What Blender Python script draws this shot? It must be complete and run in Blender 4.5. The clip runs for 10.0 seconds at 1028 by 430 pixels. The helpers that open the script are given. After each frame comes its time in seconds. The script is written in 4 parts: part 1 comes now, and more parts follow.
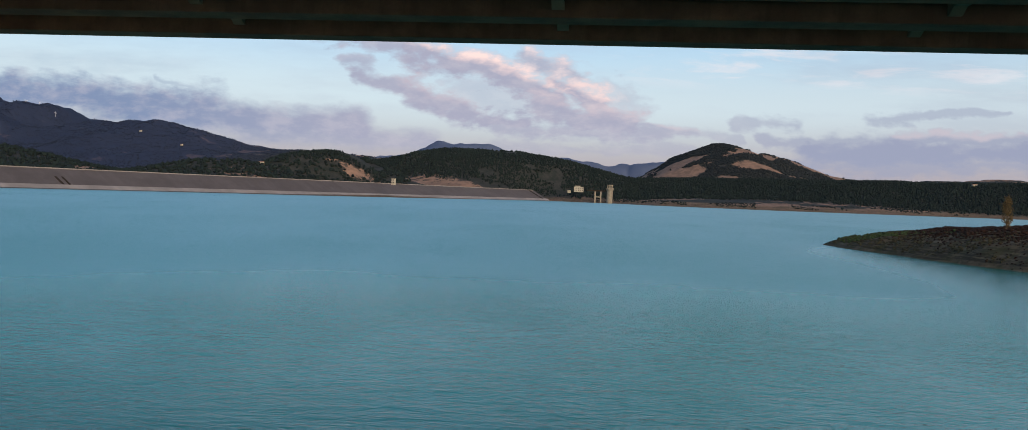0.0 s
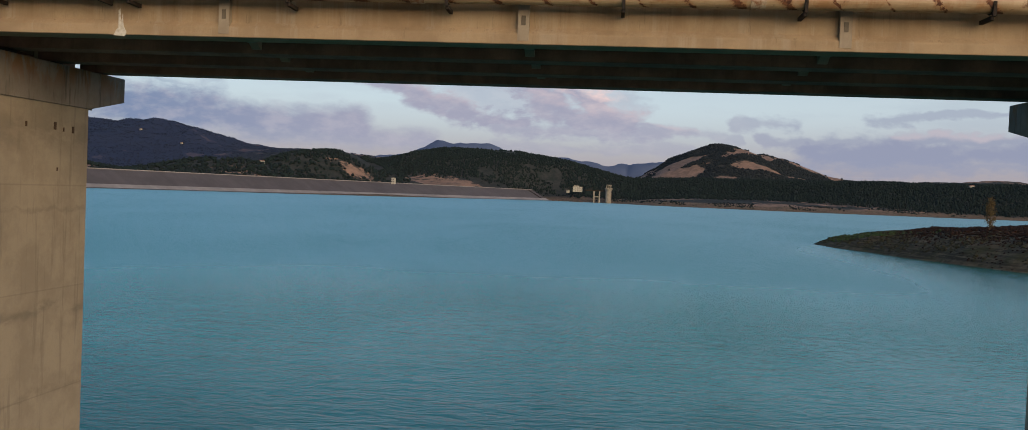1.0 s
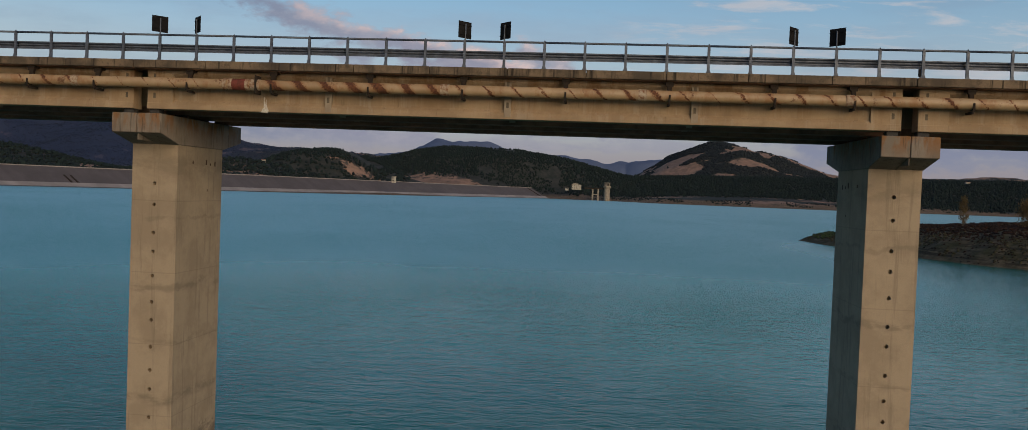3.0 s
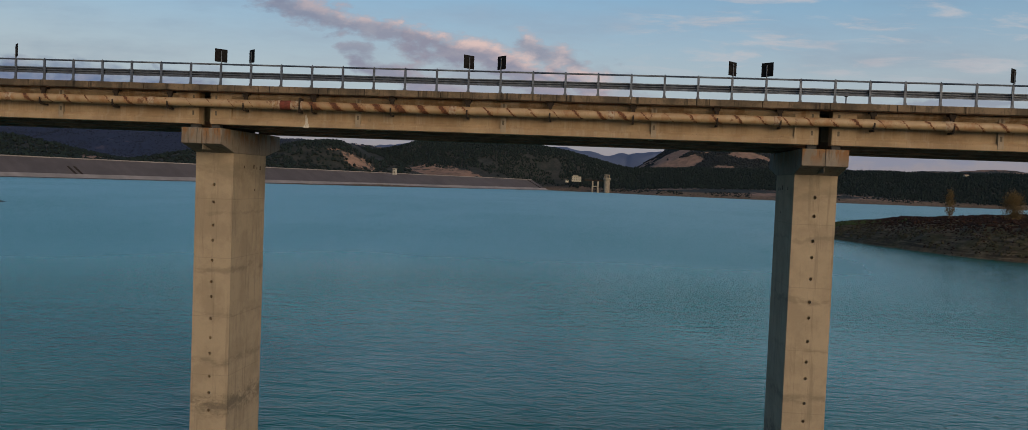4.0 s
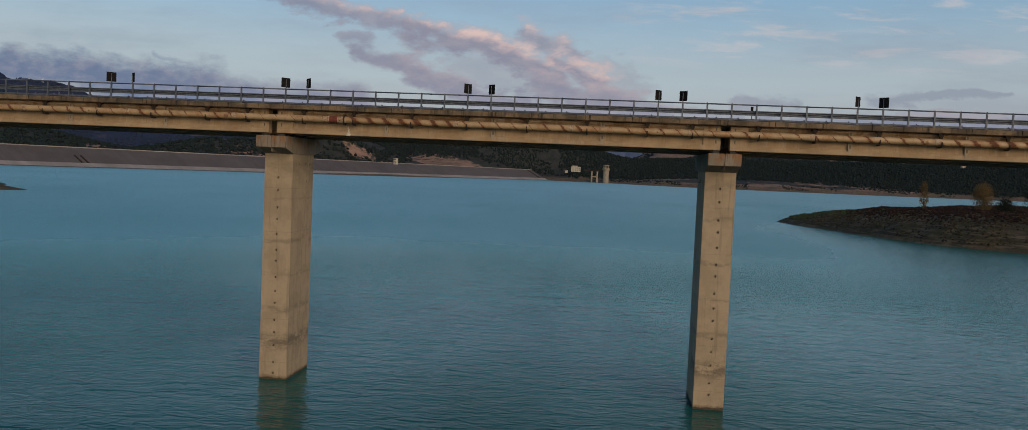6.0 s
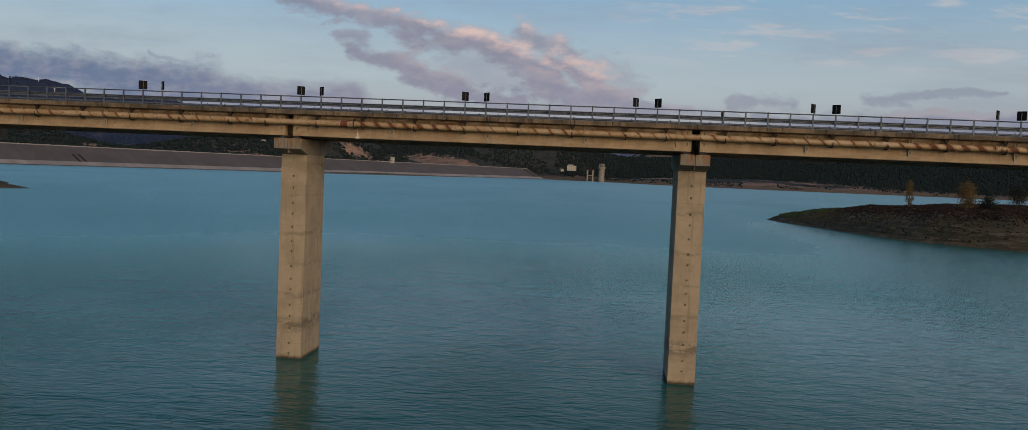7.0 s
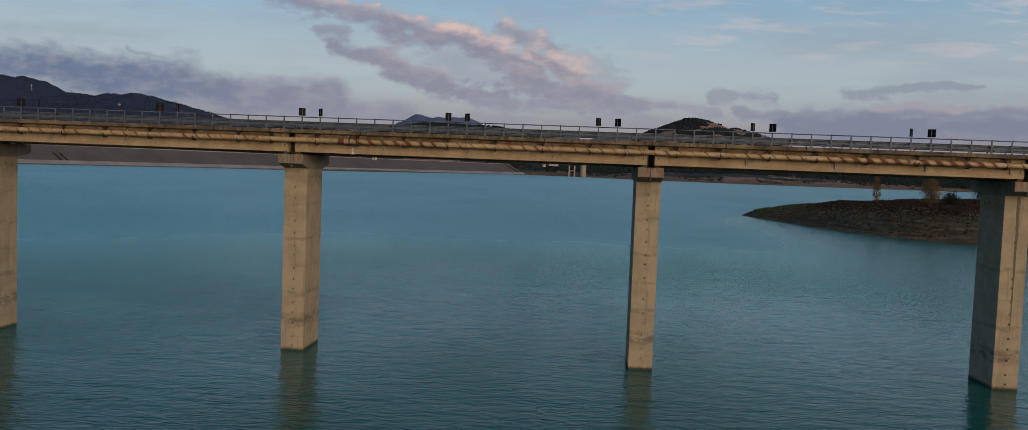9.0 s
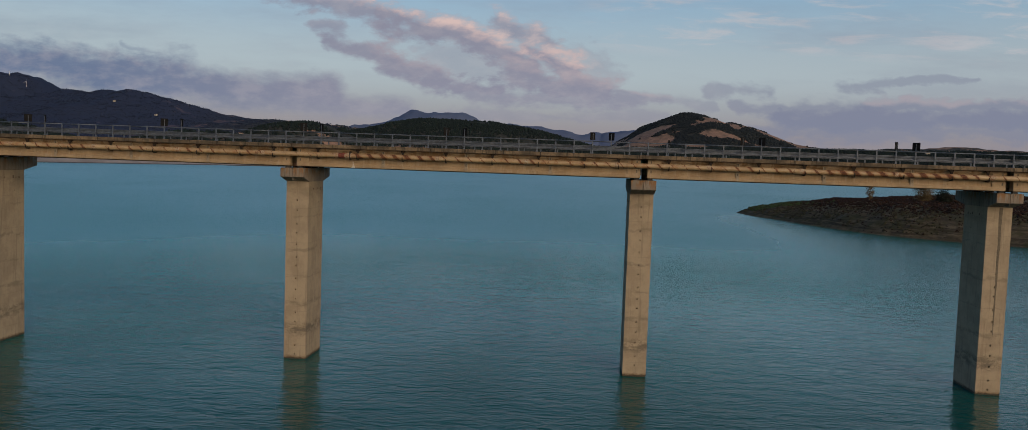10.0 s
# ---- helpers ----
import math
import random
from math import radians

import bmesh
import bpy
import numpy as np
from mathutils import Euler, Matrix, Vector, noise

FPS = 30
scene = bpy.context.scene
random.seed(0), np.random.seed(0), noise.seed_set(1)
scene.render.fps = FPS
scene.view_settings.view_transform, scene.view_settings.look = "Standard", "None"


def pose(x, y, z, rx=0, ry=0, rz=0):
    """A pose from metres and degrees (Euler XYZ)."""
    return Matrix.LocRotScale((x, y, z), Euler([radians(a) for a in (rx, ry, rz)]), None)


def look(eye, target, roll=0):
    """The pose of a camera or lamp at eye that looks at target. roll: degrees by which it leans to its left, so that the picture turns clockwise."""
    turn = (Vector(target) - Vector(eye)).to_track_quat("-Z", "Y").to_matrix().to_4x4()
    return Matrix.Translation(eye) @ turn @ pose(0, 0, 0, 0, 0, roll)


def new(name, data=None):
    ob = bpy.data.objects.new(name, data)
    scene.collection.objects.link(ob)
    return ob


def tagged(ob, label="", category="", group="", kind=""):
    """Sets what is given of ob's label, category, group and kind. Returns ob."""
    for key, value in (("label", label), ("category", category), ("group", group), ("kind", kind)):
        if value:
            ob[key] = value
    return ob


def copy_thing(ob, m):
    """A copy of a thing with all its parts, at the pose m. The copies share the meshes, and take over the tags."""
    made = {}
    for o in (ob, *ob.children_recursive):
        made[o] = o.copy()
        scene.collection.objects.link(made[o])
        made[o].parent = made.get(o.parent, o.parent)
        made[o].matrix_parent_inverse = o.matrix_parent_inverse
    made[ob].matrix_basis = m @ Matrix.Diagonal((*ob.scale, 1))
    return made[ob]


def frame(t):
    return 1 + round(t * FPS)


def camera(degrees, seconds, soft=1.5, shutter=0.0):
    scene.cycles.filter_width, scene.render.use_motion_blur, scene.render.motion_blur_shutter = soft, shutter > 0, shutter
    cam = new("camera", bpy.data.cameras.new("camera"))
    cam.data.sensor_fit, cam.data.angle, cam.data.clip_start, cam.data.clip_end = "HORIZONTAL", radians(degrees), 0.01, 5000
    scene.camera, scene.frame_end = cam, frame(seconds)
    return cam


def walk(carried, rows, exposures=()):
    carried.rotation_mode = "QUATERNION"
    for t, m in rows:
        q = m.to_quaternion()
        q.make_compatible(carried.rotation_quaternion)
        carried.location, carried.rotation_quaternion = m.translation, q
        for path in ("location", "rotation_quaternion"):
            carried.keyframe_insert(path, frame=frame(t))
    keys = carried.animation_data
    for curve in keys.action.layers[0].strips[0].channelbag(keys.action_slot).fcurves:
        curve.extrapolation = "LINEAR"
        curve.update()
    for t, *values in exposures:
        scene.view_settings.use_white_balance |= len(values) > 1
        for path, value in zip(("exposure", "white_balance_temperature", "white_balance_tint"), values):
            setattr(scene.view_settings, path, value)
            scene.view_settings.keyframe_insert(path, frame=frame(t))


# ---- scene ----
cam = camera(62.3, 10.0, soft=0.7)
PATH = [
    (0, (-0.025, 0.45, 13.732), (-0.23, 2.439, 13.680), 2.2),
    (0.5, (0.563, -3.343, 13.735), (0.36, -1.355, 13.681), 2.45),
    (1, (0.955, -6.926, 13.777), (0.752, -4.937, 13.724), 2.4),
    (1.5, (1.417, -10.409, 13.806), (1.215, -8.42, 13.753), 2.3),
    (2, (1.866, -13.742, 13.959), (1.664, -11.753, 13.906), 2.3),
    (2.5, (2.29, -16.844, 14.19), (2.088, -14.855, 14.137), 2.2),
    (4, (3.826, -28.123, 14.914), (3.624, -26.134, 14.836), 2.3),
    (4.5, (4.409, -32.056, 15.11), (4.207, -30.068, 15.026), 2.4),
    (5, (5.023, -35.875, 15.259), (4.821, -33.887, 15.165), 2.5),
    (5.5, (5.71, -39.579, 15.239), (5.507, -37.592, 15.14), 2.5),
    (7, (7.163, -49.381, 15.286), (6.971, -47.393, 15.182), 2.5),
    (7.5, (7.644, -52.03, 15.247), (7.458, -50.041, 15.143), 2.5),
    (8, (7.873, -54.238, 15.38), (7.699, -52.248, 15.278), 2.3),
    (8.5, (8.125, -56.053, 15.969), (7.962, -54.063, 15.862), 2.3),
    (9, (8.295, -57.529, 16.662), (8.144, -55.538, 16.548), 2.2),
    (9.5, (8.389, -58.576, 17.424), (8.243, -56.585, 17.304), 2.0),
    (10, (8.35, -59.312, 18.21), (8.208, -57.321, 18.084), 2.0),
]
EXPOSURES = [(0.0, 0.68), (0.5, 0.66), (1.0, 0.50), (1.5, 0.36), (2.5, 0.13), (4.0, 0.05), (10.0, 0.0)]
walk(cam, [(t, look(eye, target, roll)) for t, eye, target, roll in PATH], EXPOSURES)

# ---------------------------------------------------------------- light
SUN_AZ, SUN_EL = 148.0, 9.0           # degrees clockwise from +y, and above the horizon


class Nodes:
    """Short hand for building a node tree."""

    def __init__(self, tree):
        self.tree = tree
        tree.nodes.clear()

    def add(self, kind, operation="", sky_type="", interpolation_type="", data_type="", blend_type="", attribute_name="", use_clamp=False):
        node = self.tree.nodes.new(kind)
        if operation:
            node.operation = operation
        if use_clamp:
            node.use_clamp = True
        if sky_type:
            node.sky_type, node.sun_disc = sky_type, False
        if interpolation_type:
            node.interpolation_type = interpolation_type
        if data_type:
            node.data_type, node.blend_type = data_type, blend_type
        if attribute_name:
            node.attribute_name = attribute_name
        return node

    def link(self, a, b):
        self.tree.links.new(a, b)

    def put(self, socket, value):
        if isinstance(value, bpy.types.NodeSocket):
            self.link(value, socket)
        elif value is not None:
            socket.default_value = value

    def math(self, op, a, b=None, c=None, clamp=False):
        n = self.add("ShaderNodeMath", operation=op, use_clamp=clamp)
        for k, v in enumerate((a, b, c)):
            self.put(n.inputs[k], v)
        return n.outputs[0]

    def step(self, x, lo, hi, out0=0.0, out1=1.0):
        n = self.add("ShaderNodeMapRange", interpolation_type="SMOOTHSTEP")
        for k, v in enumerate((x, lo, hi, out0, out1)):
            self.put(n.inputs[k], v)
        return n.outputs[0]

    def mix(self, f, a, b, blend="MIX"):
        n = self.add("ShaderNodeMix", data_type="RGBA", blend_type=blend)
        self.put(n.inputs[0], f)
        self.put(n.inputs[6], a)
        self.put(n.inputs[7], b)
        return n.outputs[2]

    def xyz(self, v):
        n = self.add("ShaderNodeSeparateXYZ")
        self.link(v, n.inputs[0])
        return n.outputs

    def vec(self, x, y, z):
        n = self.add("ShaderNodeCombineXYZ")
        for k, v in enumerate((x, y, z)):
            self.put(n.inputs[k], v)
        return n.outputs[0]

    def scaled(self, v, s):
        n = self.add("ShaderNodeVectorMath", operation="MULTIPLY")
        self.link(v, n.inputs[0])
        n.inputs[1].default_value = s if isinstance(s, tuple) else (s, s, s)
        return n.outputs[0]

    def dot(self, v, w):
        n = self.add("ShaderNodeVectorMath", operation="DOT_PRODUCT")
        self.link(v, n.inputs[0])
        n.inputs[1].default_value = w
        return n.outputs[1]

    def noise(self, v, scale, detail=4.0, rough=0.55, distortion=0.0):
        n = self.add("ShaderNodeTexNoise")
        self.put(n.inputs["Vector"], v)
        n.inputs["Scale"].default_value = scale
        n.inputs["Detail"].default_value = detail
        n.inputs["Roughness"].default_value = rough
        n.inputs["Distortion"].default_value = distortion
        return n.outputs[0]


def make_sky():
    world = bpy.data.worlds.new("dusk_sky")
    scene.world = world
    world.use_nodes = True
    g = Nodes(world.node_tree)
    way = g.add("ShaderNodeTexCoord").outputs["Generated"]
    sky = g.add("ShaderNodeTexSky", sky_type="NISHITA")
    sky.sun_elevation, sky.sun_rotation = radians(SUN_EL), radians(SUN_AZ)
    sky.altitude, sky.air_density, sky.dust_density, sky.ozone_density = 300, 1.0, 2.0, 1.5
    # u to the side and v upward on a plane in front of the lake's axis
    ahead = g.math("MAXIMUM", g.math("ABSOLUTE", g.dot(way, (-0.1031, 0.9947, 0.0))), 0.12)
    u = g.math("DIVIDE", g.dot(way, (0.9947, 0.1031, 0.0)), ahead)
    v = g.math("DIVIDE", g.xyz(way)[2], ahead)
    flat = g.vec(u, v, 0.0)
    stretched = g.vec(u, g.math("MULTIPLY", v, 2.0), 0.0)
    rag = g.math("MULTIPLY", g.math("SUBTRACT", g.noise(stretched, 13.0, 9.0, 0.62, 0.3), 0.5), 3.0)
    rag = g.math("ADD", rag, g.math("MULTIPLY", g.math("SUBTRACT", g.noise(stretched, 48.0, 6.0, 0.6, 0.2), 0.5), 1.5))
    curl = g.add("ShaderNodeTexNoise")
    g.link(stretched, curl.inputs["Vector"])
    curl.inputs["Scale"].default_value, curl.inputs["Detail"].default_value = 17.0, 4.0
    drift = g.add("ShaderNodeVectorMath", operation="MULTIPLY_ADD")
    g.link(curl.outputs["Color"], drift.inputs[0])
    drift.inputs[1].default_value, drift.inputs[2].default_value = (0.050, 0.026, 0.0), (-0.046, -0.006, 0.0)
    torn = g.add("ShaderNodeVectorMath", operation="ADD")
    g.link(flat, torn.inputs[0])
    g.link(drift.outputs[0], torn.inputs[1])

    def roll_of_cloud(a, b, half, dense=1.0, glow=0.0, rough=0.85):
        """A ragged roll of cloud from a to b: its cover, and how far its upper side catches the light."""
        (ax, ay), (bx, by) = a, b
        along = Vector((bx - ax, by - ay, 0.0))
        off = g.add("ShaderNodeVectorMath", operation="SUBTRACT")
        g.link(torn.outputs[0], off.inputs[0])
        off.inputs[1].default_value = (ax, ay, 0.0)
        f = g.math("MULTIPLY", g.dot(off.outputs[0], along / along.length_squared), 1.0, clamp=True)
        back = g.add("ShaderNodeVectorMath", operation="MULTIPLY_ADD")
        g.link(f, back.inputs[0])
        back.inputs[1].default_value = -along
        g.link(off.outputs[0], back.inputs[2])
        size = g.add("ShaderNodeVectorMath", operation="LENGTH")
        g.link(back.outputs[0], size.inputs[0])
        inside = g.math("MULTIPLY_ADD", size.outputs[1], -0.72 / half, 1.0)
        cover = g.math("MULTIPLY", g.step(g.math("MULTIPLY_ADD", rag, rough, inside), -0.15, 0.80), dense)
        if not glow:
            return cover, None
        rise = g.dot(back.outputs[0], Vector((0.35, 0.94, 0.0)) / half)
        bright = g.math("MULTIPLY", g.step(g.math("MULTIPLY_ADD", rag, 0.5, rise), 0.0, 0.9), g.math("MULTIPLY", cover, glow))
        return cover, bright

    rolls = [
        # the broken diagonal band
        roll_of_cloud((-0.36, 0.232), (-0.235, 0.184), 0.017, 0.9, 0.6), roll_of_cloud((-0.235, 0.184), (-0.15, 0.172), 0.011, 0.9, 0.8),
        roll_of_cloud((-0.15, 0.170), (-0.05, 0.149), 0.018, 1.0, 1.0), roll_of_cloud((-0.05, 0.147), (0.025, 0.119), 0.020, 1.0, 0.9),
        roll_of_cloud((-0.02, 0.166), (0.045, 0.147), 0.013, 0.85, 1.0), roll_of_cloud((0.02, 0.138), (0.073, 0.116), 0.017, 1.0, 0.8),
        roll_of_cloud((0.005, 0.107), (0.11, 0.092), 0.019, 1.0, 0.3), roll_of_cloud((-0.045, 0.083), (0.155, 0.083), 0.012, 0.85),
        roll_of_cloud((0.11, 0.093), (0.185, 0.084), 0.007, 0.8, 0.3),
        # a second band below it
        roll_of_cloud((-0.225, 0.154), (-0.200, 0.150), 0.010, 0.8), roll_of_cloud((-0.215, 0.139), (-0.150, 0.122), 0.010, 0.95),
        roll_of_cloud((-0.150, 0.122), (-0.085, 0.106), 0.014, 1.0, 0.2), roll_of_cloud((-0.090, 0.098), (-0.005, 0.090), 0.013, 1.0),
        roll_of_cloud((-0.085, 0.122), (-0.045, 0.118), 0.008, 0.5), roll_of_cloud((-0.08, 0.128), (0.09, 0.098), 0.034, 0.5),
        # the long bank over the mountains
        roll_of_cloud((-0.75, 0.110), (-0.385, 0.092), 0.024, 1.0, 0.0, 0.45), roll_of_cloud((-0.47, 0.086), (-0.21, 0.078), 0.020, 1.0, 0.0, 0.4),
        roll_of_cloud((-0.36, 0.072), (-0.12, 0.062), 0.014, 0.85, 0.0, 0.4), roll_of_cloud((-0.45, 0.127), (-0.40, 0.116), 0.004, 0.45),
        # thin bars and the bank opposite
        roll_of_cloud((0.385, 0.107), (0.452, 0.113), 0.0075, 0.6), roll_of_cloud((0.452, 0.113), (0.56, 0.123), 0.005, 0.6),
        roll_of_cloud((0.235, 0.099), (0.305, 0.097), 0.008, 0.6), roll_of_cloud((0.16, 0.083), (0.24, 0.082), 0.006, 0.5),
        roll_of_cloud((0.27, 0.078), (0.385, 0.085), 0.006, 0.7), roll_of_cloud((0.33, 0.067), (0.75, 0.082), 0.019, 1.0, 0.0, 0.5),
        roll_of_cloud((0.42, 0.086), (0.75, 0.102), 0.008, 0.8, 0.4), roll_of_cloud((0.28, 0.052), (0.75, 0.064), 0.010, 0.7),
        roll_of_cloud((-0.20, 0.056), (0.19, 0.064), 0.007, 0.5),
    ]
    mask, glowing = rolls[0]
    for cover, bright in rolls[1:]:
        mask = g.math("MAXIMUM", mask, cover)
        glowing = g.math("MAXIMUM", glowing, bright) if bright else glowing
    wisp = g.step(g.noise(g.vec(u, g.math("MULTIPLY", v, 6.0), 1.0), 9.0, 7.0, 0.62, 0.4), 0.48, 0.68, 0.0, 0.75)
    wisp = g.math("MULTIPLY", wisp, g.math("MULTIPLY", g.step(u, 0.08, 0.18), g.step(v, 0.125, 0.150)))
    # elsewhere: scattered cloud all over the sky
    over = g.step(g.noise(g.scaled(way, (1.0, 1.0, 2.5)), 3.0, 6.0, 0.6), 0.52, 0.72, 0.0, 0.4)
    mask = g.math("MAXIMUM", mask, g.math("MULTIPLY", over, g.step(v, 0.27, 0.45)))
    veil = g.step(g.noise(g.vec(u, g.math("MULTIPLY", v, 5.0), 3.0), 3.5, 7.0, 0.6), 0.42, 0.72, 0.0, 0.26)
    mask = g.math("MAXIMUM", mask, veil)
    up = g.xyz(way)[2]
    clear = g.mix(1.0, sky.outputs[0], g.mix(g.step(up, 0.15, 0.55), (0.85, 1.0, 1.10, 1.0), (0.52, 1.10, 1.48, 1.0)), "MULTIPLY")
    pale = g.mix(g.step(up, 0.03, 0.11), (3.1, 2.75, 3.2, 1.0), (4.6, 5.1, 5.6, 1.0))
    pale = g.mix(g.step(up, 0.11, 0.24), pale, (3.3, 5.5, 7.7, 1.0))
    clear = g.mix(g.step(up, 0.0, 0.42, 0.85, 0.0), clear, pale)
    clear = g.mix(wisp, clear, (5.0, 5.0, 5.3, 1.0))
    shade = g.mix(g.step(u, -0.50, -0.12), (1.45, 1.90, 2.95, 1.0), (2.60, 2.65, 3.40, 1.0))
    shade = g.mix(g.step(g.noise(stretched, 30.0, 5.0, 0.6), 0.40, 0.70, 0.0, 0.4), shade, (3.9, 3.7, 4.1, 1.0))
    shade = g.mix(g.step(u, 0.18, 0.36), shade, (2.15, 2.35, 3.20, 1.0))
    cloud = g.mix(glowing, shade, (6.6, 5.0, 4.7, 1.0))
    back = g.add("ShaderNodeBackground")
    g.link(g.mix(mask, clear, cloud), back.inputs[0])
    back.inputs[1].default_value = 0.10
    g.link(back.outputs[0], g.add("ShaderNodeOutputWorld").inputs[0])


make_sky()
sun = new("sun", bpy.data.lights.new("sun", "SUN"))
sun.data.energy, sun.data.angle, sun.data.color = 3.3, radians(60), (1.0, 0.705, 0.425)
az, el = radians(SUN_AZ), radians(SUN_EL)
sun.matrix_world = look((0, 0, 0), (-math.sin(az) * math.cos(el), -math.cos(az) * math.cos(el), -math.sin(el)))


# ---------------------------------------------------------------- materials
def material(name, build):
    mat = bpy.data.materials.new(name)
    mat.use_nodes = True
    g = Nodes(mat.node_tree)
    out = g.add("ShaderNodeOutputMaterial")
    bsdf = g.add("ShaderNodeBsdfPrincipled")
    g.link(bsdf.outputs[0], out.inputs[0])
    build(g, bsdf.inputs)
    return mat


def place(g):
    return g.add("ShaderNodeNewGeometry").outputs["Position"]


def bump(g, height, strength, distance):
    n = g.add("ShaderNodeBump")
    n.inputs["Strength"].default_value, n.inputs["Distance"].default_value = strength, distance
    g.link(height, n.inputs["Height"])
    return n.outputs[0]


def one_of(g):
    return g.add("ShaderNodeObjectInfo").outputs["Random"]


def concrete(base, dark, stain, lifts=False, streaks=1.0, fine_runs=3.2, rust=False, ochre=False, blots=0.35):
    """Weathered concrete with cloudy tone, runs of dirt and, on piers, lift marks and old water lines."""
    def build(g, s):
        p = place(g)
        x, y, z = g.xyz(p)
        cloudy = g.noise(p, 0.7, 7.0, 0.65)
        col = g.mix(g.step(cloudy, 0.38, 0.62), base, dark)
        run = g.noise(g.scaled(p, (1.0, 1.0, 0.06)), fine_runs, 6.0, 0.68)
        col = g.mix(g.math("MULTIPLY", g.step(run, 0.52, 0.66), min(1.0, 0.6 * streaks)), col, stain)
        blot = g.noise(p, 2.6, 6.0, 0.7)
        col = g.mix(g.step(blot, 0.50, 0.66, 0.0, blots * min(1.0, streaks)), col, dark)
        if rust:
            drip = g.noise(g.scaled(p, (1.0, 1.0, 0.30)), 2.0, 7.0, 0.7, 0.5)
            col = g.mix(g.math("MULTIPLY", g.step(drip, 0.44, 0.58), g.step(z, 16.05, 16.95, 0.05, 0.9)), col, (0.20, 0.088, 0.026, 1))
            drop = g.noise(g.scaled(p, (1.0, 1.0, 0.08)), 5.5, 3.0, 0.6)
            col = g.mix(g.math("MULTIPLY", g.step(drop, 0.58, 0.66), 0.5), col, (0.03, 0.024, 0.018, 1))
        if ochre:
            weep = g.noise(g.scaled(p, (1.0, 1.0, 0.05)), 1.3, 7.0, 0.7, 0.2)
            col = g.mix(g.math("MULTIPLY", g.step(weep, 0.46, 0.62), g.step(z, 17.2, 18.7, 0.1, 0.75)), col, (0.160, 0.080, 0.030, 1))
            grime = g.noise(g.scaled(p, (1.0, 1.0, 0.10)), 7.0, 5.0, 0.7)
            col = g.mix(g.step(grime, 0.58, 0.72, 0.0, 0.45), col, (0.085, 0.060, 0.040, 1))
        if lifts:
            wob = g.math("ADD", z, g.math("MULTIPLY", g.math("SUBTRACT", g.noise(p, 0.9, 5.0), 0.5), 0.9))
            for low, high, strength in ((4.8, 5.25, 0.5), (2.1, 3.3, 0.80), (9.6, 9.95, 0.45), (12.6, 12.8, 0.3), (7.3, 7.5, 0.25), (14.4, 15.4, 0.3)):
                mid, half = (low + high) / 2, (high - low) / 2
                band = g.step(g.math("ABSOLUTE", g.math("SUBTRACT", wob, mid)), half * 1.4, half * 0.2)
                patch = g.step(g.noise(g.scaled(p, (1.0, 1.0, 2.5)), 0.8, 6.0, 0.65), 0.40, 0.58)
                col = g.mix(g.math("MULTIPLY", g.math("MULTIPLY", band, patch), strength), col, stain)
            joint = g.math("ABSOLUTE", g.math("SUBTRACT", g.math("FRACT", g.math("DIVIDE", g.math("ADD", z, 0.3), 3.05)), 0.5))
            col = g.mix(g.step(joint, 0.010, 0.003, 0.0, 0.22), col, stain)
            spot = g.step(g.noise(p, 7.0, 3.0, 0.6), 0.55, 0.64, 0.0, 0.6)
            col = g.mix(g.math("MULTIPLY", spot, g.step(g.math("ABSOLUTE", g.math("SUBTRACT", wob, 2.7)), 0.9, 0.3)), col, stain)
            wet = g.math("ADD", z, g.math("MULTIPLY", g.math("SUBTRACT", g.noise(p, 3.5, 4.0, 0.7), 0.5), 0.5))
            col = g.mix(g.step(wet, 0.36, 0.20, 0.0, 0.6), col, (0.13, 0.075, 0.035, 1))
            col = g.mix(g.step(wet, 0.20, 0.12, 0.0, 0.95), col, (0.022, 0.020, 0.014, 1))
        speck = g.noise(p, 26.0, 3.0, 0.6)
        col = g.mix(g.step(speck, 0.35, 0.7, 0.0, 0.25), col, dark)
        g.link(col, s["Base Color"])
        s["Roughness"].default_value = 0.88
        s["Specular IOR Level"].default_value = 0.25
        rough = g.math("ADD", g.math("MULTIPLY", cloudy, 0.6), g.math("MULTIPLY", speck, 0.4))
        g.link(bump(g, rough, 0.4, 0.03), s["Normal"])
    return build


PIER = material("pier_concrete", concrete((0.330, 0.264, 0.186, 1), (0.262, 0.208, 0.147, 1), (0.105, 0.085, 0.065, 1), lifts=True, streaks=0.6))
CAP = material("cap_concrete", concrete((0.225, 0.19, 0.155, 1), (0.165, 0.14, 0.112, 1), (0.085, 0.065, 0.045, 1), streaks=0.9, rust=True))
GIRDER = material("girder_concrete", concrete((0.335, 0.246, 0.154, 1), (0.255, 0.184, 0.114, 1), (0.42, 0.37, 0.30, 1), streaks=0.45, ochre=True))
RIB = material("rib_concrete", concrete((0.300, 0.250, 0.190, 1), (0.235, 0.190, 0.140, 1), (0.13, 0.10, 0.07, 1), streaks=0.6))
# darker girder concrete with underside shade put in, reddened against teal water bounce
SOFFIT = material("shaded_soffit_concrete", concrete((0.235, 0.140, 0.090, 1), (0.150, 0.088, 0.060, 1), (0.075, 0.048, 0.034, 1), streaks=0.4))
EDGE = material("edge_beam_concrete", concrete((0.185, 0.135, 0.088, 1), (0.070, 0.055, 0.040, 1), (0.016, 0.014, 0.011, 1), streaks=1.6, fine_runs=4.0, blots=0.85))


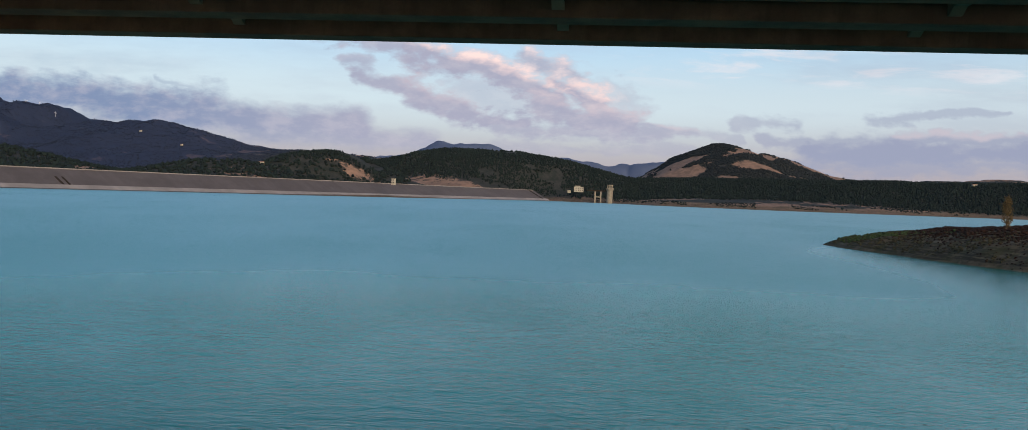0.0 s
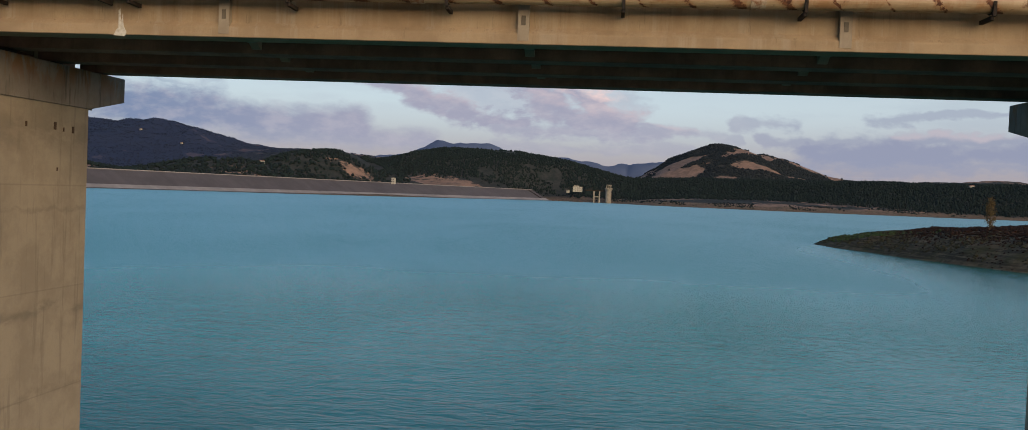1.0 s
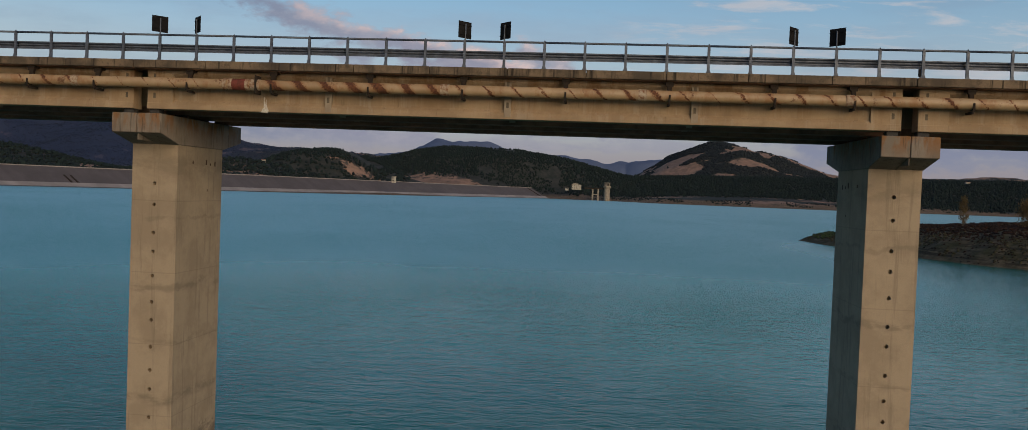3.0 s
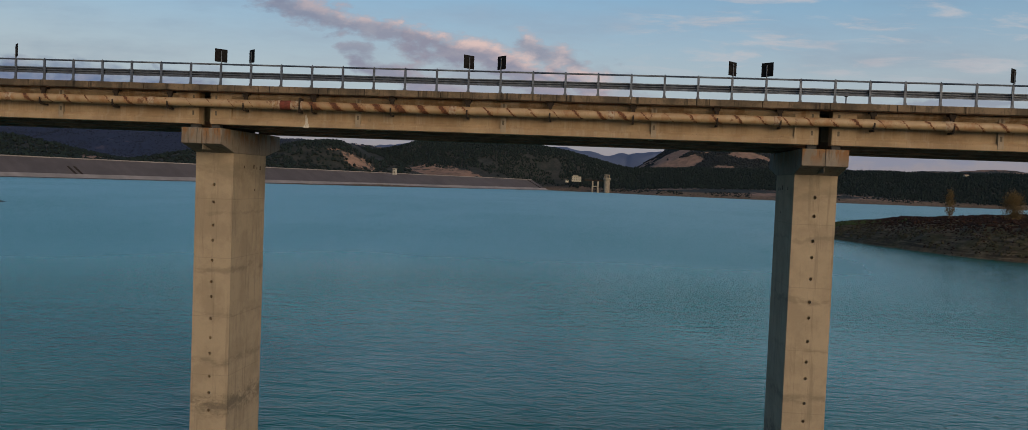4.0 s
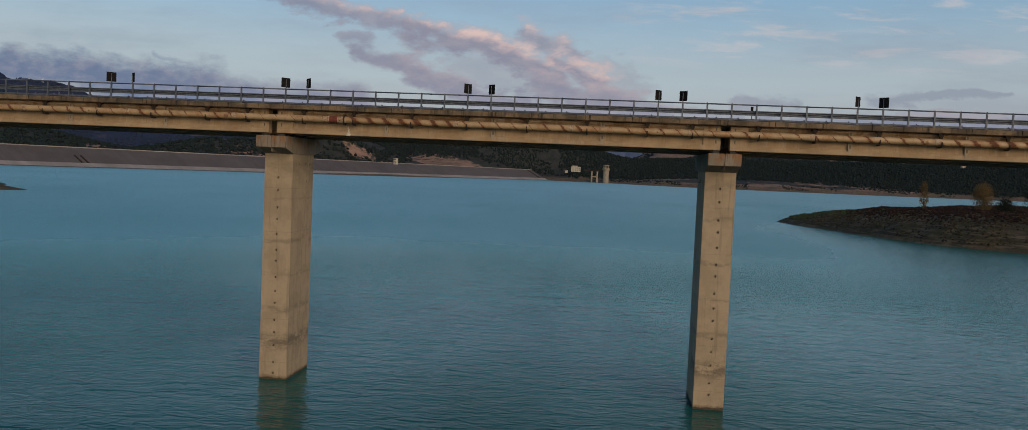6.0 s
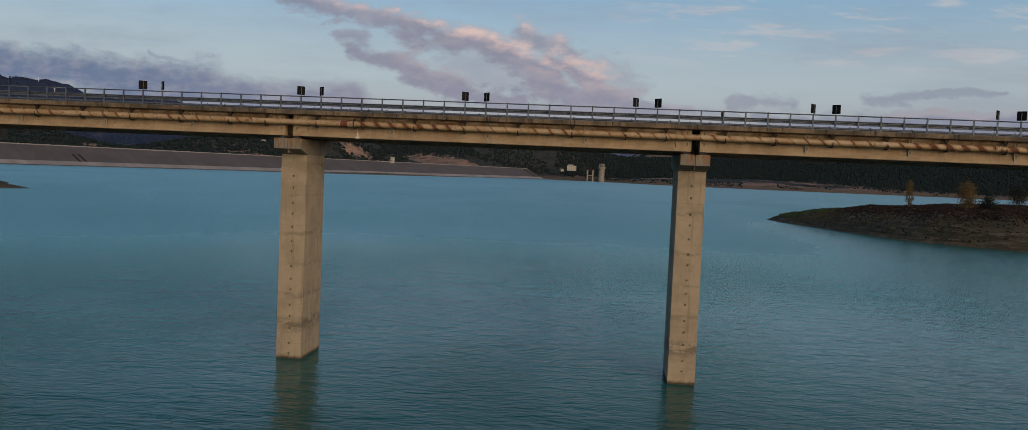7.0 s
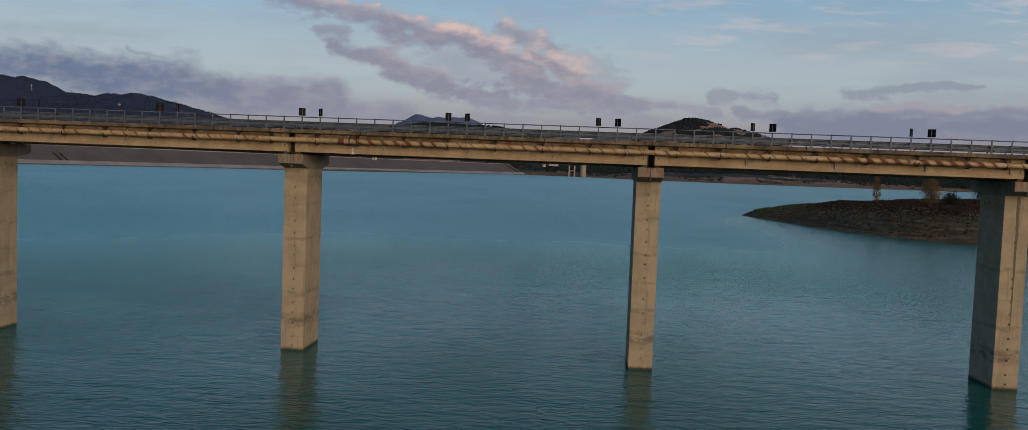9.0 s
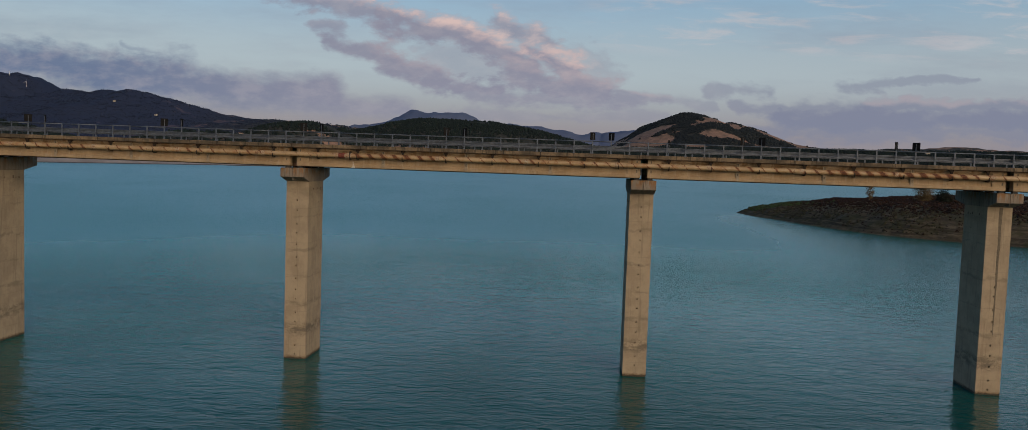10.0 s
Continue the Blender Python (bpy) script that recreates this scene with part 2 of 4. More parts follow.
def painted_pipe(g, s):
    p = place(g)
    x, y, z = g.xyz(p)
    turn = g.math("DIVIDE", g.math("ARCTAN2", g.math("SUBTRACT", z, 18.2), g.math("SUBTRACT", 12.19, y)), 2 * math.pi)
    helix = g.math("FRACT", g.math("ADD", g.math("DIVIDE", x, 1.06), g.math("ADD", turn, g.math("MULTIPLY", g.noise(p, 2.2, 4.0), 0.22))))
    line = g.math("ABSOLUTE", g.math("SUBTRACT", helix, 0.5))
    amount = g.noise(g.vec(x, 0.0, 0.0), 0.38, 4.0, 0.7)
    ragged = g.math("MULTIPLY", g.math("SUBTRACT", g.noise(p, 9.0, 6.0, 0.72), 0.5), 0.42)
    thin = g.step(amount, 0.42, 0.62, 0.012, 0.125)
    worst = g.math("MULTIPLY", g.step(x, -11.2, -10.6), g.step(x, -3.4, -3.8))
    eaten = g.math("MULTIPLY", g.step(x, 24.0, 33.0), g.step(x, 41.5, 39.5))
    sound = g.math("MULTIPLY", g.step(x, -19.0, -18.0), g.step(x, -11.4, -12.0))
    wide = g.math("ADD", g.math("MULTIPLY", thin, g.math("SUBTRACT", 1.0, g.math("MULTIPLY", sound, 0.92))), g.math("MULTIPLY_ADD", worst, 0.15, g.math("MULTIPLY", eaten, 0.24)))
    rust = g.step(g.math("ADD", line, ragged), wide, g.math("MULTIPLY", wide, 0.55))
    blotch = g.math("MULTIPLY", g.step(g.noise(p, 1.7, 6.0, 0.7), 0.60, 0.70), 0.8)
    rust = g.math("MAXIMUM", rust, blotch)
    paint = g.mix(g.step(g.noise(p, 1.1, 5.0), 0.35, 0.68), (0.37, 0.265, 0.155, 1), (0.29, 0.195, 0.105, 1))
    brown = g.mix(g.step(g.noise(p, 11.0, 4.0), 0.35, 0.65), (0.060, 0.020, 0.010, 1), (0.135, 0.050, 0.018, 1))
    bleed = g.step(g.math("ADD", line, g.math("MULTIPLY", ragged, 0.7)), g.math("MULTIPLY_ADD", wide, 1.9, 0.03), g.math("MULTIPLY", wide, 0.5), 0.0, 0.75)
    bleed = g.math("MAXIMUM", bleed, g.step(g.noise(g.scaled(p, (1.0, 1.0, 0.5)), 1.3, 6.0, 0.7), 0.48, 0.66, 0.0, 0.7))
    paint = g.mix(bleed, paint, (0.235, 0.105, 0.035, 1))
    g.link(g.mix(rust, paint, brown), s["Base Color"])
    g.link(g.step(rust, 0.0, 1.0, 0.5, 0.9), s["Roughness"])
    g.link(bump(g, g.math("ADD", g.noise(p, 14.0, 3.0), g.math("MULTIPLY", rust, 0.5)), 0.3, 0.01), s["Normal"])


PIPE = material("pipe_paint", painted_pipe)


def plain(base, dark, rough=0.6, metal=0.0, scale=4.0, relief=0.2, gloss=0.4):
    def build(g, s):
        p = place(g)
        n = g.noise(p, scale, 5.0, 0.6)
        col = g.mix(g.step(n, 0.35, 0.68), base, dark)
        g.link(g.mix(g.math("MULTIPLY", one_of(g), 0.25), col, dark), s["Base Color"])
        g.link(g.step(n, 0.3, 0.7, rough, min(1.0, rough + 0.2)), s["Roughness"])
        s["Metallic"].default_value = metal
        s["Specular IOR Level"].default_value = gloss
        g.link(bump(g, n, relief, 0.01), s["Normal"])
    return build


STEEL = material("galvanised_steel", plain((0.105, 0.124, 0.158, 1), (0.070, 0.083, 0.108, 1), 0.5, 0.3))
IRON = material("dark_iron", plain((0.022, 0.019, 0.017, 1), (0.034, 0.024, 0.018, 1), 0.85, 0.0, 9.0, 0.2, 0.15))
RED_LEAD = material("red_lead_paint", plain((0.17, 0.035, 0.022, 1), (0.10, 0.03, 0.02, 1), 0.7, 0.0, 6.0))
WHITE_LEAD = material("whitish_sealant", plain((0.40, 0.335, 0.245, 1), (0.19, 0.085, 0.040, 1), 0.8, 0.0, 7.0))
LIME = material("lime_crust", plain((0.55, 0.52, 0.47, 1), (0.38, 0.34, 0.28, 1), 0.95, 0.0, 12.0))
DAMP = material("damp_algae", plain((0.09, 0.075, 0.055, 1), (0.14, 0.115, 0.085, 1), 0.8, 0.0, 5.0))
RUST = material("dark_rust", plain((0.085, 0.040, 0.020, 1), (0.045, 0.028, 0.018, 1), 0.9, 0.0, 14.0))
BOARD = material("black_sign_back", plain((0.010, 0.010, 0.011, 1), (0.016, 0.016, 0.017, 1), 0.9, 0.0, 5.0, 0.2, 0.08))
RUBBER = material("bearing_rubber", plain((0.03, 0.03, 0.03, 1), (0.05, 0.05, 0.05, 1), 0.8))
ASPHALT = material("asphalt", plain((0.055, 0.055, 0.057, 1), (0.04, 0.04, 0.042, 1), 0.9, 0.0, 3.0, 0.4))
WALL_PAINT = material("cream_render", plain((0.40, 0.37, 0.31, 1), (0.32, 0.29, 0.24, 1), 0.85, 0.0, 0.3))
ROOF_TILE = material("roof_tile", plain((0.30, 0.16, 0.11, 1), (0.22, 0.12, 0.09, 1), 0.9, 0.0, 0.8))
GLASS_DARK = material("window_glass", plain((0.03, 0.035, 0.04, 1), (0.02, 0.02, 0.025, 1), 0.1))
TOWER_STONE = material("tower_concrete", plain((0.27, 0.235, 0.195, 1), (0.19, 0.165, 0.135, 1), 0.9, 0.0, 0.25))
WHITE_METAL = material("white_metal", plain((0.75, 0.75, 0.75, 1), (0.65, 0.65, 0.65, 1), 0.5))


def dam_face(base, dark, slab):
    """Slabs on the slope of the dam: tone varies along the bank, with joints down the slope."""
    def build(g, s):
        p = place(g)
        along = g.dot(p, (0.41, 0.912, 0.0))
        col = g.mix(g.step(g.noise(p, 0.03, 7.0, 0.65), 0.35, 0.68), base, dark)
        tone = g.noise(g.vec(g.math("MULTIPLY", along, 0.12), 0.0, 0.0), 1.0, 3.0)
        col = g.mix(g.step(tone, 0.4, 0.65, 0.0, 0.45), col, dark)
        joint = g.math("ABSOLUTE", g.math("SUBTRACT", g.math("FRACT", g.math("DIVIDE", along, slab)), 0.5))
        col = g.mix(g.step(joint, 0.03, 0.0, 0.0, 0.4), col, dark)
        # wet foot along the water
        wet = g.math("MULTIPLY_ADD", g.noise(p, 0.2, 4.0), 0.5, g.xyz(p)[2])
        col = g.mix(g.step(wet, 1.25, 0.85, 0.0, 0.9), col, (0.030, 0.030, 0.030, 1))
        g.link(col, s["Base Color"])
        s["Roughness"].default_value = 0.92
        g.link(bump(g, g.noise(p, 0.5, 5.0), 0.5, 0.5), s["Normal"])
    return build


DAM_UPPER = material("dam_stone_facing", dam_face((0.088, 0.076, 0.080, 1), (0.062, 0.053, 0.056, 1), 12.0))
DAM_LOWER = material("dam_concrete_apron", dam_face((0.265, 0.24, 0.235, 1), (0.18, 0.163, 0.16, 1), 15.0))


def lake_water():
    """Dark green-blue water body under a rippled surface that mirrors the sky; ripples in gusts, calmer between them."""
    mat = bpy.data.materials.new("lake_water")
    mat.use_nodes = True
    g = Nodes(mat.node_tree)
    p = place(g)
    x, y, z = g.xyz(p)
    away = g.math("SQRT", g.math("ADD", g.math("MULTIPLY", x, x), g.math("MULTIPLY", y, y)))
    # calm in the lee of the headland, windier out on the lake
    lee = g.math("MULTIPLY", g.step(x, 42.0, 85.0), g.step(y, 320.0, 240.0))
    open_lake = g.math("MULTIPLY", g.step(away, 50.0, 190.0), g.math("MULTIPLY_ADD", lee, -0.8, 1.0))
    gust = g.noise(g.scaled(p, (1.0, 0.55, 1.0)), 0.011, 4.0, 0.6, 0.5)
    ripple = g.noise(g.scaled(p, (0.7, 1.3, 1.0)), 2.0, 4.0, 0.60, 0.3)
    swell = g.noise(g.scaled(p, (0.65, 1.3, 1.0)), 0.50, 3.0, 0.6, 0.4)
    size = g.math("ADD", g.step(gust, 0.3, 0.7, 0.03, 0.12), g.math("MULTIPLY", open_lake, 0.10))
    height = g.math("MULTIPLY_ADD", ripple, size, g.math("MULTIPLY", swell, 0.12))
    long_waves = g.noise(g.scaled(p, (0.45, 1.0, 1.0)), 0.16, 4.0, 0.65, 0.5)
    height = g.math("MULTIPLY_ADD", long_waves, g.step(gust, 0.3, 0.65, 0.08, 0.30), height)
    normal = bump(g, height, 1.0, 1.0)
    # lake's uneven sky light is painted into the body: darker by the bridge
    body_light = g.step(g.math("MULTIPLY_ADD", g.noise(p, 0.012, 4.0), 70.0, y), 20.0, 105.0)
    # headland's dark reflection painted in as a darker body colour beside it
    body_light = g.math("MULTIPLY", body_light, g.math("MULTIPLY_ADD", lee, -0.6, 1.0))
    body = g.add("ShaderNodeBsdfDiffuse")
    g.link(g.mix(body_light, (0.003, 0.062, 0.053, 1), (0.014, 0.210, 0.190, 1)), body.inputs["Color"])
    shine = g.add("ShaderNodeBsdfGlossy")
    shine.inputs["Color"].default_value = (0.88, 0.96, 0.97, 1)
    g.link(g.math("ADD", g.step(gust, 0.35, 0.65, 0.05, 0.10), g.math("MULTIPLY", open_lake, 0.30)), shine.inputs["Roughness"])
    g.link(normal, shine.inputs["Normal"])
    edge = g.add("ShaderNodeFresnel")
    edge.inputs["IOR"].default_value = 1.33
    g.link(normal, edge.inputs["Normal"])
    both = g.add("ShaderNodeMixShader")
    g.link(g.math("MINIMUM", g.math("MULTIPLY_ADD", edge.outputs[0], 1.55, -0.13), 0.54, clamp=True), both.inputs[0])
    g.link(body.outputs[0], both.inputs[1])
    g.link(shine.outputs[0], both.inputs[2])
    g.link(both.outputs[0], g.add("ShaderNodeOutputMaterial").inputs[0])
    return mat


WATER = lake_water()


def ground_look(g, s):
    p = place(g)
    x, y, z = g.xyz(p)
    cover = g.add("ShaderNodeAttribute", attribute_name="scrub").outputs["Fac"]
    bare = g.add("ShaderNodeAttribute", attribute_name="bare").outputs["Fac"]
    fine = g.noise(p, 0.06, 7.0, 0.7)
    near = g.noise(p, 0.9, 6.0, 0.7)
    grass = g.mix(g.step(fine, 0.35, 0.65), (0.270, 0.172, 0.130, 1), (0.155, 0.108, 0.086, 1))
    scrub = g.mix(g.step(fine, 0.35, 0.68), (0.022, 0.028, 0.027, 1), (0.046, 0.047, 0.047, 1))
    edge = g.math("ADD", cover, g.math("MULTIPLY", g.math("SUBTRACT", fine, 0.5), 1.5))
    col = g.mix(g.step(edge, 0.38, 0.56), grass, scrub)
    layer = g.noise(g.scaled(p, (0.04, 0.04, 2.2)), 1.0, 4.0, 0.6)
    soil = g.mix(g.step(layer, 0.40, 0.60, 0.15, 0.85), (0.225, 0.155, 0.118, 1), (0.105, 0.072, 0.056, 1))
    # darker soil at low y, the paler one beyond
    near_soil = g.mix(g.step(layer, 0.40, 0.60, 0.1, 0.9), (0.098, 0.077, 0.050, 1), (0.036, 0.030, 0.020, 1))
    soil = g.mix(g.step(y, 450.0, 900.0), near_soil, soil)
    soil = g.mix(g.step(near, 0.46, 0.64, 0.0, 0.6), soil, (0.030, 0.027, 0.018, 1))
    ledge = g.noise(g.scaled(p, (0.35, 0.35, 2.6)), 0.5, 6.0, 0.7, 0.4)
    soil = g.mix(g.step(ledge, 0.50, 0.62, 0.0, 0.65), soil, (0.150, 0.120, 0.078, 1))
    patch = g.noise(p, 0.22, 6.0, 0.65)
    soil = g.mix(g.step(patch, 0.46, 0.62, 0.0, 0.65), soil, (0.040, 0.043, 0.018, 1))
    soil = g.mix(g.step(g.noise(p, 0.7, 6.0, 0.75, 0.6), 0.60, 0.72, 0.0, 0.45), soil, (0.20, 0.165, 0.12, 1))
    col = g.mix(bare, col, soil)
    # distance haze painted over the ground: blue mixed in by position
    haze = g.add("ShaderNodeAttribute", attribute_name="haze").outputs["Fac"]
    col = g.mix(haze, col, g.mix(g.step(y, 3750.0, 4100.0), (0.026, 0.038, 0.080, 1), (0.098, 0.128, 0.215, 1)))
    g.link(col, s["Base Color"])
    s["Roughness"].default_value = 0.95
    s["Specular IOR Level"].default_value = 0.1
    g.link(bump(g, g.math("ADD", g.math("MULTIPLY", near, 0.3), fine), 0.6, 0.5), s["Normal"])


GROUND = material("dry_hill_ground", ground_look)


def foliage(light, dark):
    def build(g, s):
        pick = g.add("ShaderNodeNewGeometry").outputs["Random Per Island"]
        n = g.noise(place(g), 0.5, 3.0)
        col = g.mix(pick, light, dark)
        g.link(g.mix(g.step(n, 0.4, 0.7, 0.0, 0.5), col, dark), s["Base Color"])
        s["Roughness"].default_value = 0.9
        s["Specular IOR Level"].default_value = 0.15
    return build


WOODS = material("dark_woodland", foliage((0.015, 0.026, 0.024, 1), (0.009, 0.015, 0.018, 1)))
HILL_WOODS = material("hillside_scrub", foliage((0.024, 0.032, 0.038, 1), (0.013, 0.018, 0.024, 1)))
# far scrub with the blue of distance haze painted into its colour
HAZY_WOODS = material("hazed_scrub", foliage((0.024, 0.033, 0.062, 1), (0.017, 0.025, 0.048, 1)))
SHRUB_RED = material("rusty_brush", foliage((0.036, 0.017, 0.011, 1), (0.013, 0.009, 0.007, 1)))
SHRUB_GREEN = material("green_brush", foliage((0.045, 0.070, 0.024, 1), (0.03, 0.045, 0.018, 1)))
SHRUB_OLIVE = material("olive_weeds", foliage((0.062, 0.056, 0.030, 1), (0.030, 0.028, 0.017, 1)))
LEAF_GOLD = material("autumn_leaves", foliage((0.175, 0.120, 0.050, 1), (0.085, 0.062, 0.032, 1)))
LEAF_DARK = material("dark_leaves", foliage((0.022, 0.028, 0.02, 1), (0.013, 0.017, 0.013, 1)))
BARK = material("grey_bark", plain((0.16, 0.13, 0.10, 1), (0.09, 0.075, 0.06, 1), 0.95, 0.0, 6.0))


# ---------------------------------------------------------------- mesh helpers
def mesh_of(bm, name, mat, smooth=False):
    data = bpy.data.meshes.new(name)
    bmesh.ops.recalc_face_normals(bm, faces=bm.faces)
    bm.to_mesh(data)
    bm.free()
    data.materials.append(mat)
    if smooth:
        data.polygons.foreach_set("use_smooth", [True] * len(data.polygons))
    return data


def part(name, bm, mat, parent=None, label="", smooth=False):
    """One mesh object from a bmesh (or a ready mesh), under a thing or a part."""
    data = bm if isinstance(bm, bpy.types.Mesh) else mesh_of(bm, name, mat, smooth)
    ob = new(name, data)
    ob.parent = parent
    if label:
        ob["label"] = label
    return ob


def thing(name, at, label, category, group="", kind=""):
    ob = new(name)
    ob.empty_display_size = 0.5
    ob.matrix_world = Matrix.Translation(at)
    return tagged(ob, label, category, group, kind)


def box(bm, x0, x1, y0, y1, z0, z1, bevel=0.0):
    m = Matrix.LocRotScale(((x0 + x1) / 2, (y0 + y1) / 2, (z0 + z1) / 2), None, (x1 - x0, y1 - y0, z1 - z0))
    made = bmesh.ops.create_cube(bm, size=1.0, matrix=m)["verts"]
    if bevel:
        edges = {e for v in made for e in v.link_edges}
        bmesh.ops.bevel(bm, geom=list(edges), offset=bevel, segments=1, affect="EDGES")
    return bm


def prism(bm, outline, x0, x1, axis="x"):
    """The outline, pairs (a, b), swept along an axis: (y, z) for x, (x, z) for y, (x, y) for z."""
    def at(a, b, c):
        return {"x": (c, a, b), "y": (a, c, b), "z": (a, b, c)}[axis]
    one = [bm.verts.new(at(a, b, x0)) for a, b in outline]
    two = [bm.verts.new(at(a, b, x1)) for a, b in outline]
    n = len(outline)
    for k in range(n):
        bm.faces.new((one[k], one[(k + 1) % n], two[(k + 1) % n], two[k]))
    bm.faces.new(one[::-1])
    bm.faces.new(two)
    return bm


def tube(bm, p, q, r0, r1=None, sides=10):
    """A round bar from p to q."""
    p, q = Vector(p), Vector(q)
    way = q - p
    m = Matrix.Translation((p + q) / 2) @ way.to_track_quat("Z", "Y").to_matrix().to_4x4()
    bmesh.ops.create_cone(bm, cap_ends=True, segments=sides, radius1=r0, radius2=r0 if r1 is None else r1, depth=way.length, matrix=m)
    return bm


def hash2(ix, iy, seed):
    h = (ix.astype(np.int64) * 374761393 + iy.astype(np.int64) * 668265263 + seed * 974711) & 0x7FFFFFFF
    h = ((h ^ (h >> 13)) * 1274126177) & 0x7FFFFFFF
    return ((h ^ (h >> 16)) & 0xFFFF) / 65535.0


def value_noise(x, y, seed):
    ix, iy = np.floor(x), np.floor(y)
    fx, fy = x - ix, y - iy
    fx, fy = fx * fx * (3 - 2 * fx), fy * fy * (3 - 2 * fy)
    a, b = hash2(ix, iy, seed), hash2(ix + 1, iy, seed)
    c, d = hash2(ix, iy + 1, seed), hash2(ix + 1, iy + 1, seed)
    return (a + (b - a) * fx) * (1 - fy) + (c + (d - c) * fx) * fy - 0.5


def fractal(x, y, size, octaves=5, seed=1):
    total, amp = 0.0, 1.0
    for k in range(octaves):
        total = total + amp * value_noise(x / size + 17.3 * k, y / size - 9.1 * k, seed + k)
        size, amp = size / 2.03, amp * 0.52
    return total


def smooth01(x, lo, hi):
    f = np.clip((x - lo) / (hi - lo), 0, 1)
    return f * f * (3 - 2 * f)


# ---------------------------------------------------------------- the land
# outline of the lake, from the dam round by the far shore and the headland
SHORE = np.array([
    (-720, 420), (-559, 740), (-309, 1240), (-105, 1750), (-30, 1722), (30, 1700), (99, 1590), (326, 1545), (510, 1595), (800, 1700),
    (1100, 1730), (1350, 1250), (900, 620), (420, 460), (190, 400), (110, 332), (75.0, 302), (79, 274), (83.5, 247), (90, 223), (97, 207),
    (103, 195), (113, 185), (127, 175), (160, 120), (158, 30), (160, -40), (190, -300), (60, -800), (-300, -800), (-260, -300), (-192, -40), (-190, 40),
    (-222, 150), (-226, 235), (-217, 266), (-262, 315), (-420, 360)], float)
# hills: centre x, y, height, half width x, y, sharpness
HILLS = [
    (-571, 1690, 69, 122, 150, 3.08), (-303, 2080, 104, 387, 260, 2.5), (-439, 1990, 92, 100, 170, 1.74), (-7, 2080, 60, 175, 200, 1.59),
    (906, 2080, 64, 837, 260, 2.17), (541, 2080, 54, 739, 240, 2.36), (-50, 1790, 20, 90, 60, 2.0), (389, 2920, 185, 249, 420, 2.0),
    (525, 2930, 160, 281, 380, 1.96), (752, 2960, 91, 346, 300, 1.44), (-2722, 3560, 348, 568, 700, 3.02), (-1831, 3250, 212, 746, 560, 1.92),
    (-1175, 3050, 117, 692, 400, 3.06), (-715, 4320, 256, 450, 300, 2.6), (-768, 4330, 226, 609, 260, 2.65), (-241, 4330, 202, 631, 260, 2.95),
    (348, 4300, 208, 348, 260, 2.91), (-1101, 4300, 177, 204, 200, 2.06), (1397, 3050, 109, 569, 400, 2.4), (-1080, 1320, 46, 220, 220, 2.0),
    (-700, 1560, 40, 164, 170, 2.18), (-481, 1780, 64, 90, 120, 1.29), (2600, 2400, 160, 900, 900, 2.0), (0, -2200, 140, 1500, 700, 2.0),
    (-2200, 300, 170, 900, 1200, 2.0), (2400, 0, 150, 900, 1200, 2.0), (-1533, 3150, 175, 157, 400, 2.38), (-2193, 3400, 228, 519, 500, 2.37),
]


def shore_distance(x, y):
    """Metres from the shore: above 0 on land."""
    best = np.full(x.shape, 1e9)
    inside = np.zeros(x.shape, bool)
    for k in range(len(SHORE)):
        (ax, ay), (bx, by) = SHORE[k], SHORE[(k + 1) % len(SHORE)]
        dx, dy = bx - ax, by - ay
        f = np.clip(((x - ax) * dx + (y - ay) * dy) / (dx * dx + dy * dy), 0, 1)
        best = np.minimum(best, np.hypot(x - ax - f * dx, y - ay - f * dy))
        cross = (ay > y) != (by > y)
        inside ^= cross & (x < (bx - ax) * (y - ay) / (by - ay + 1e-9) + ax)
    return np.where(inside, -best, best)


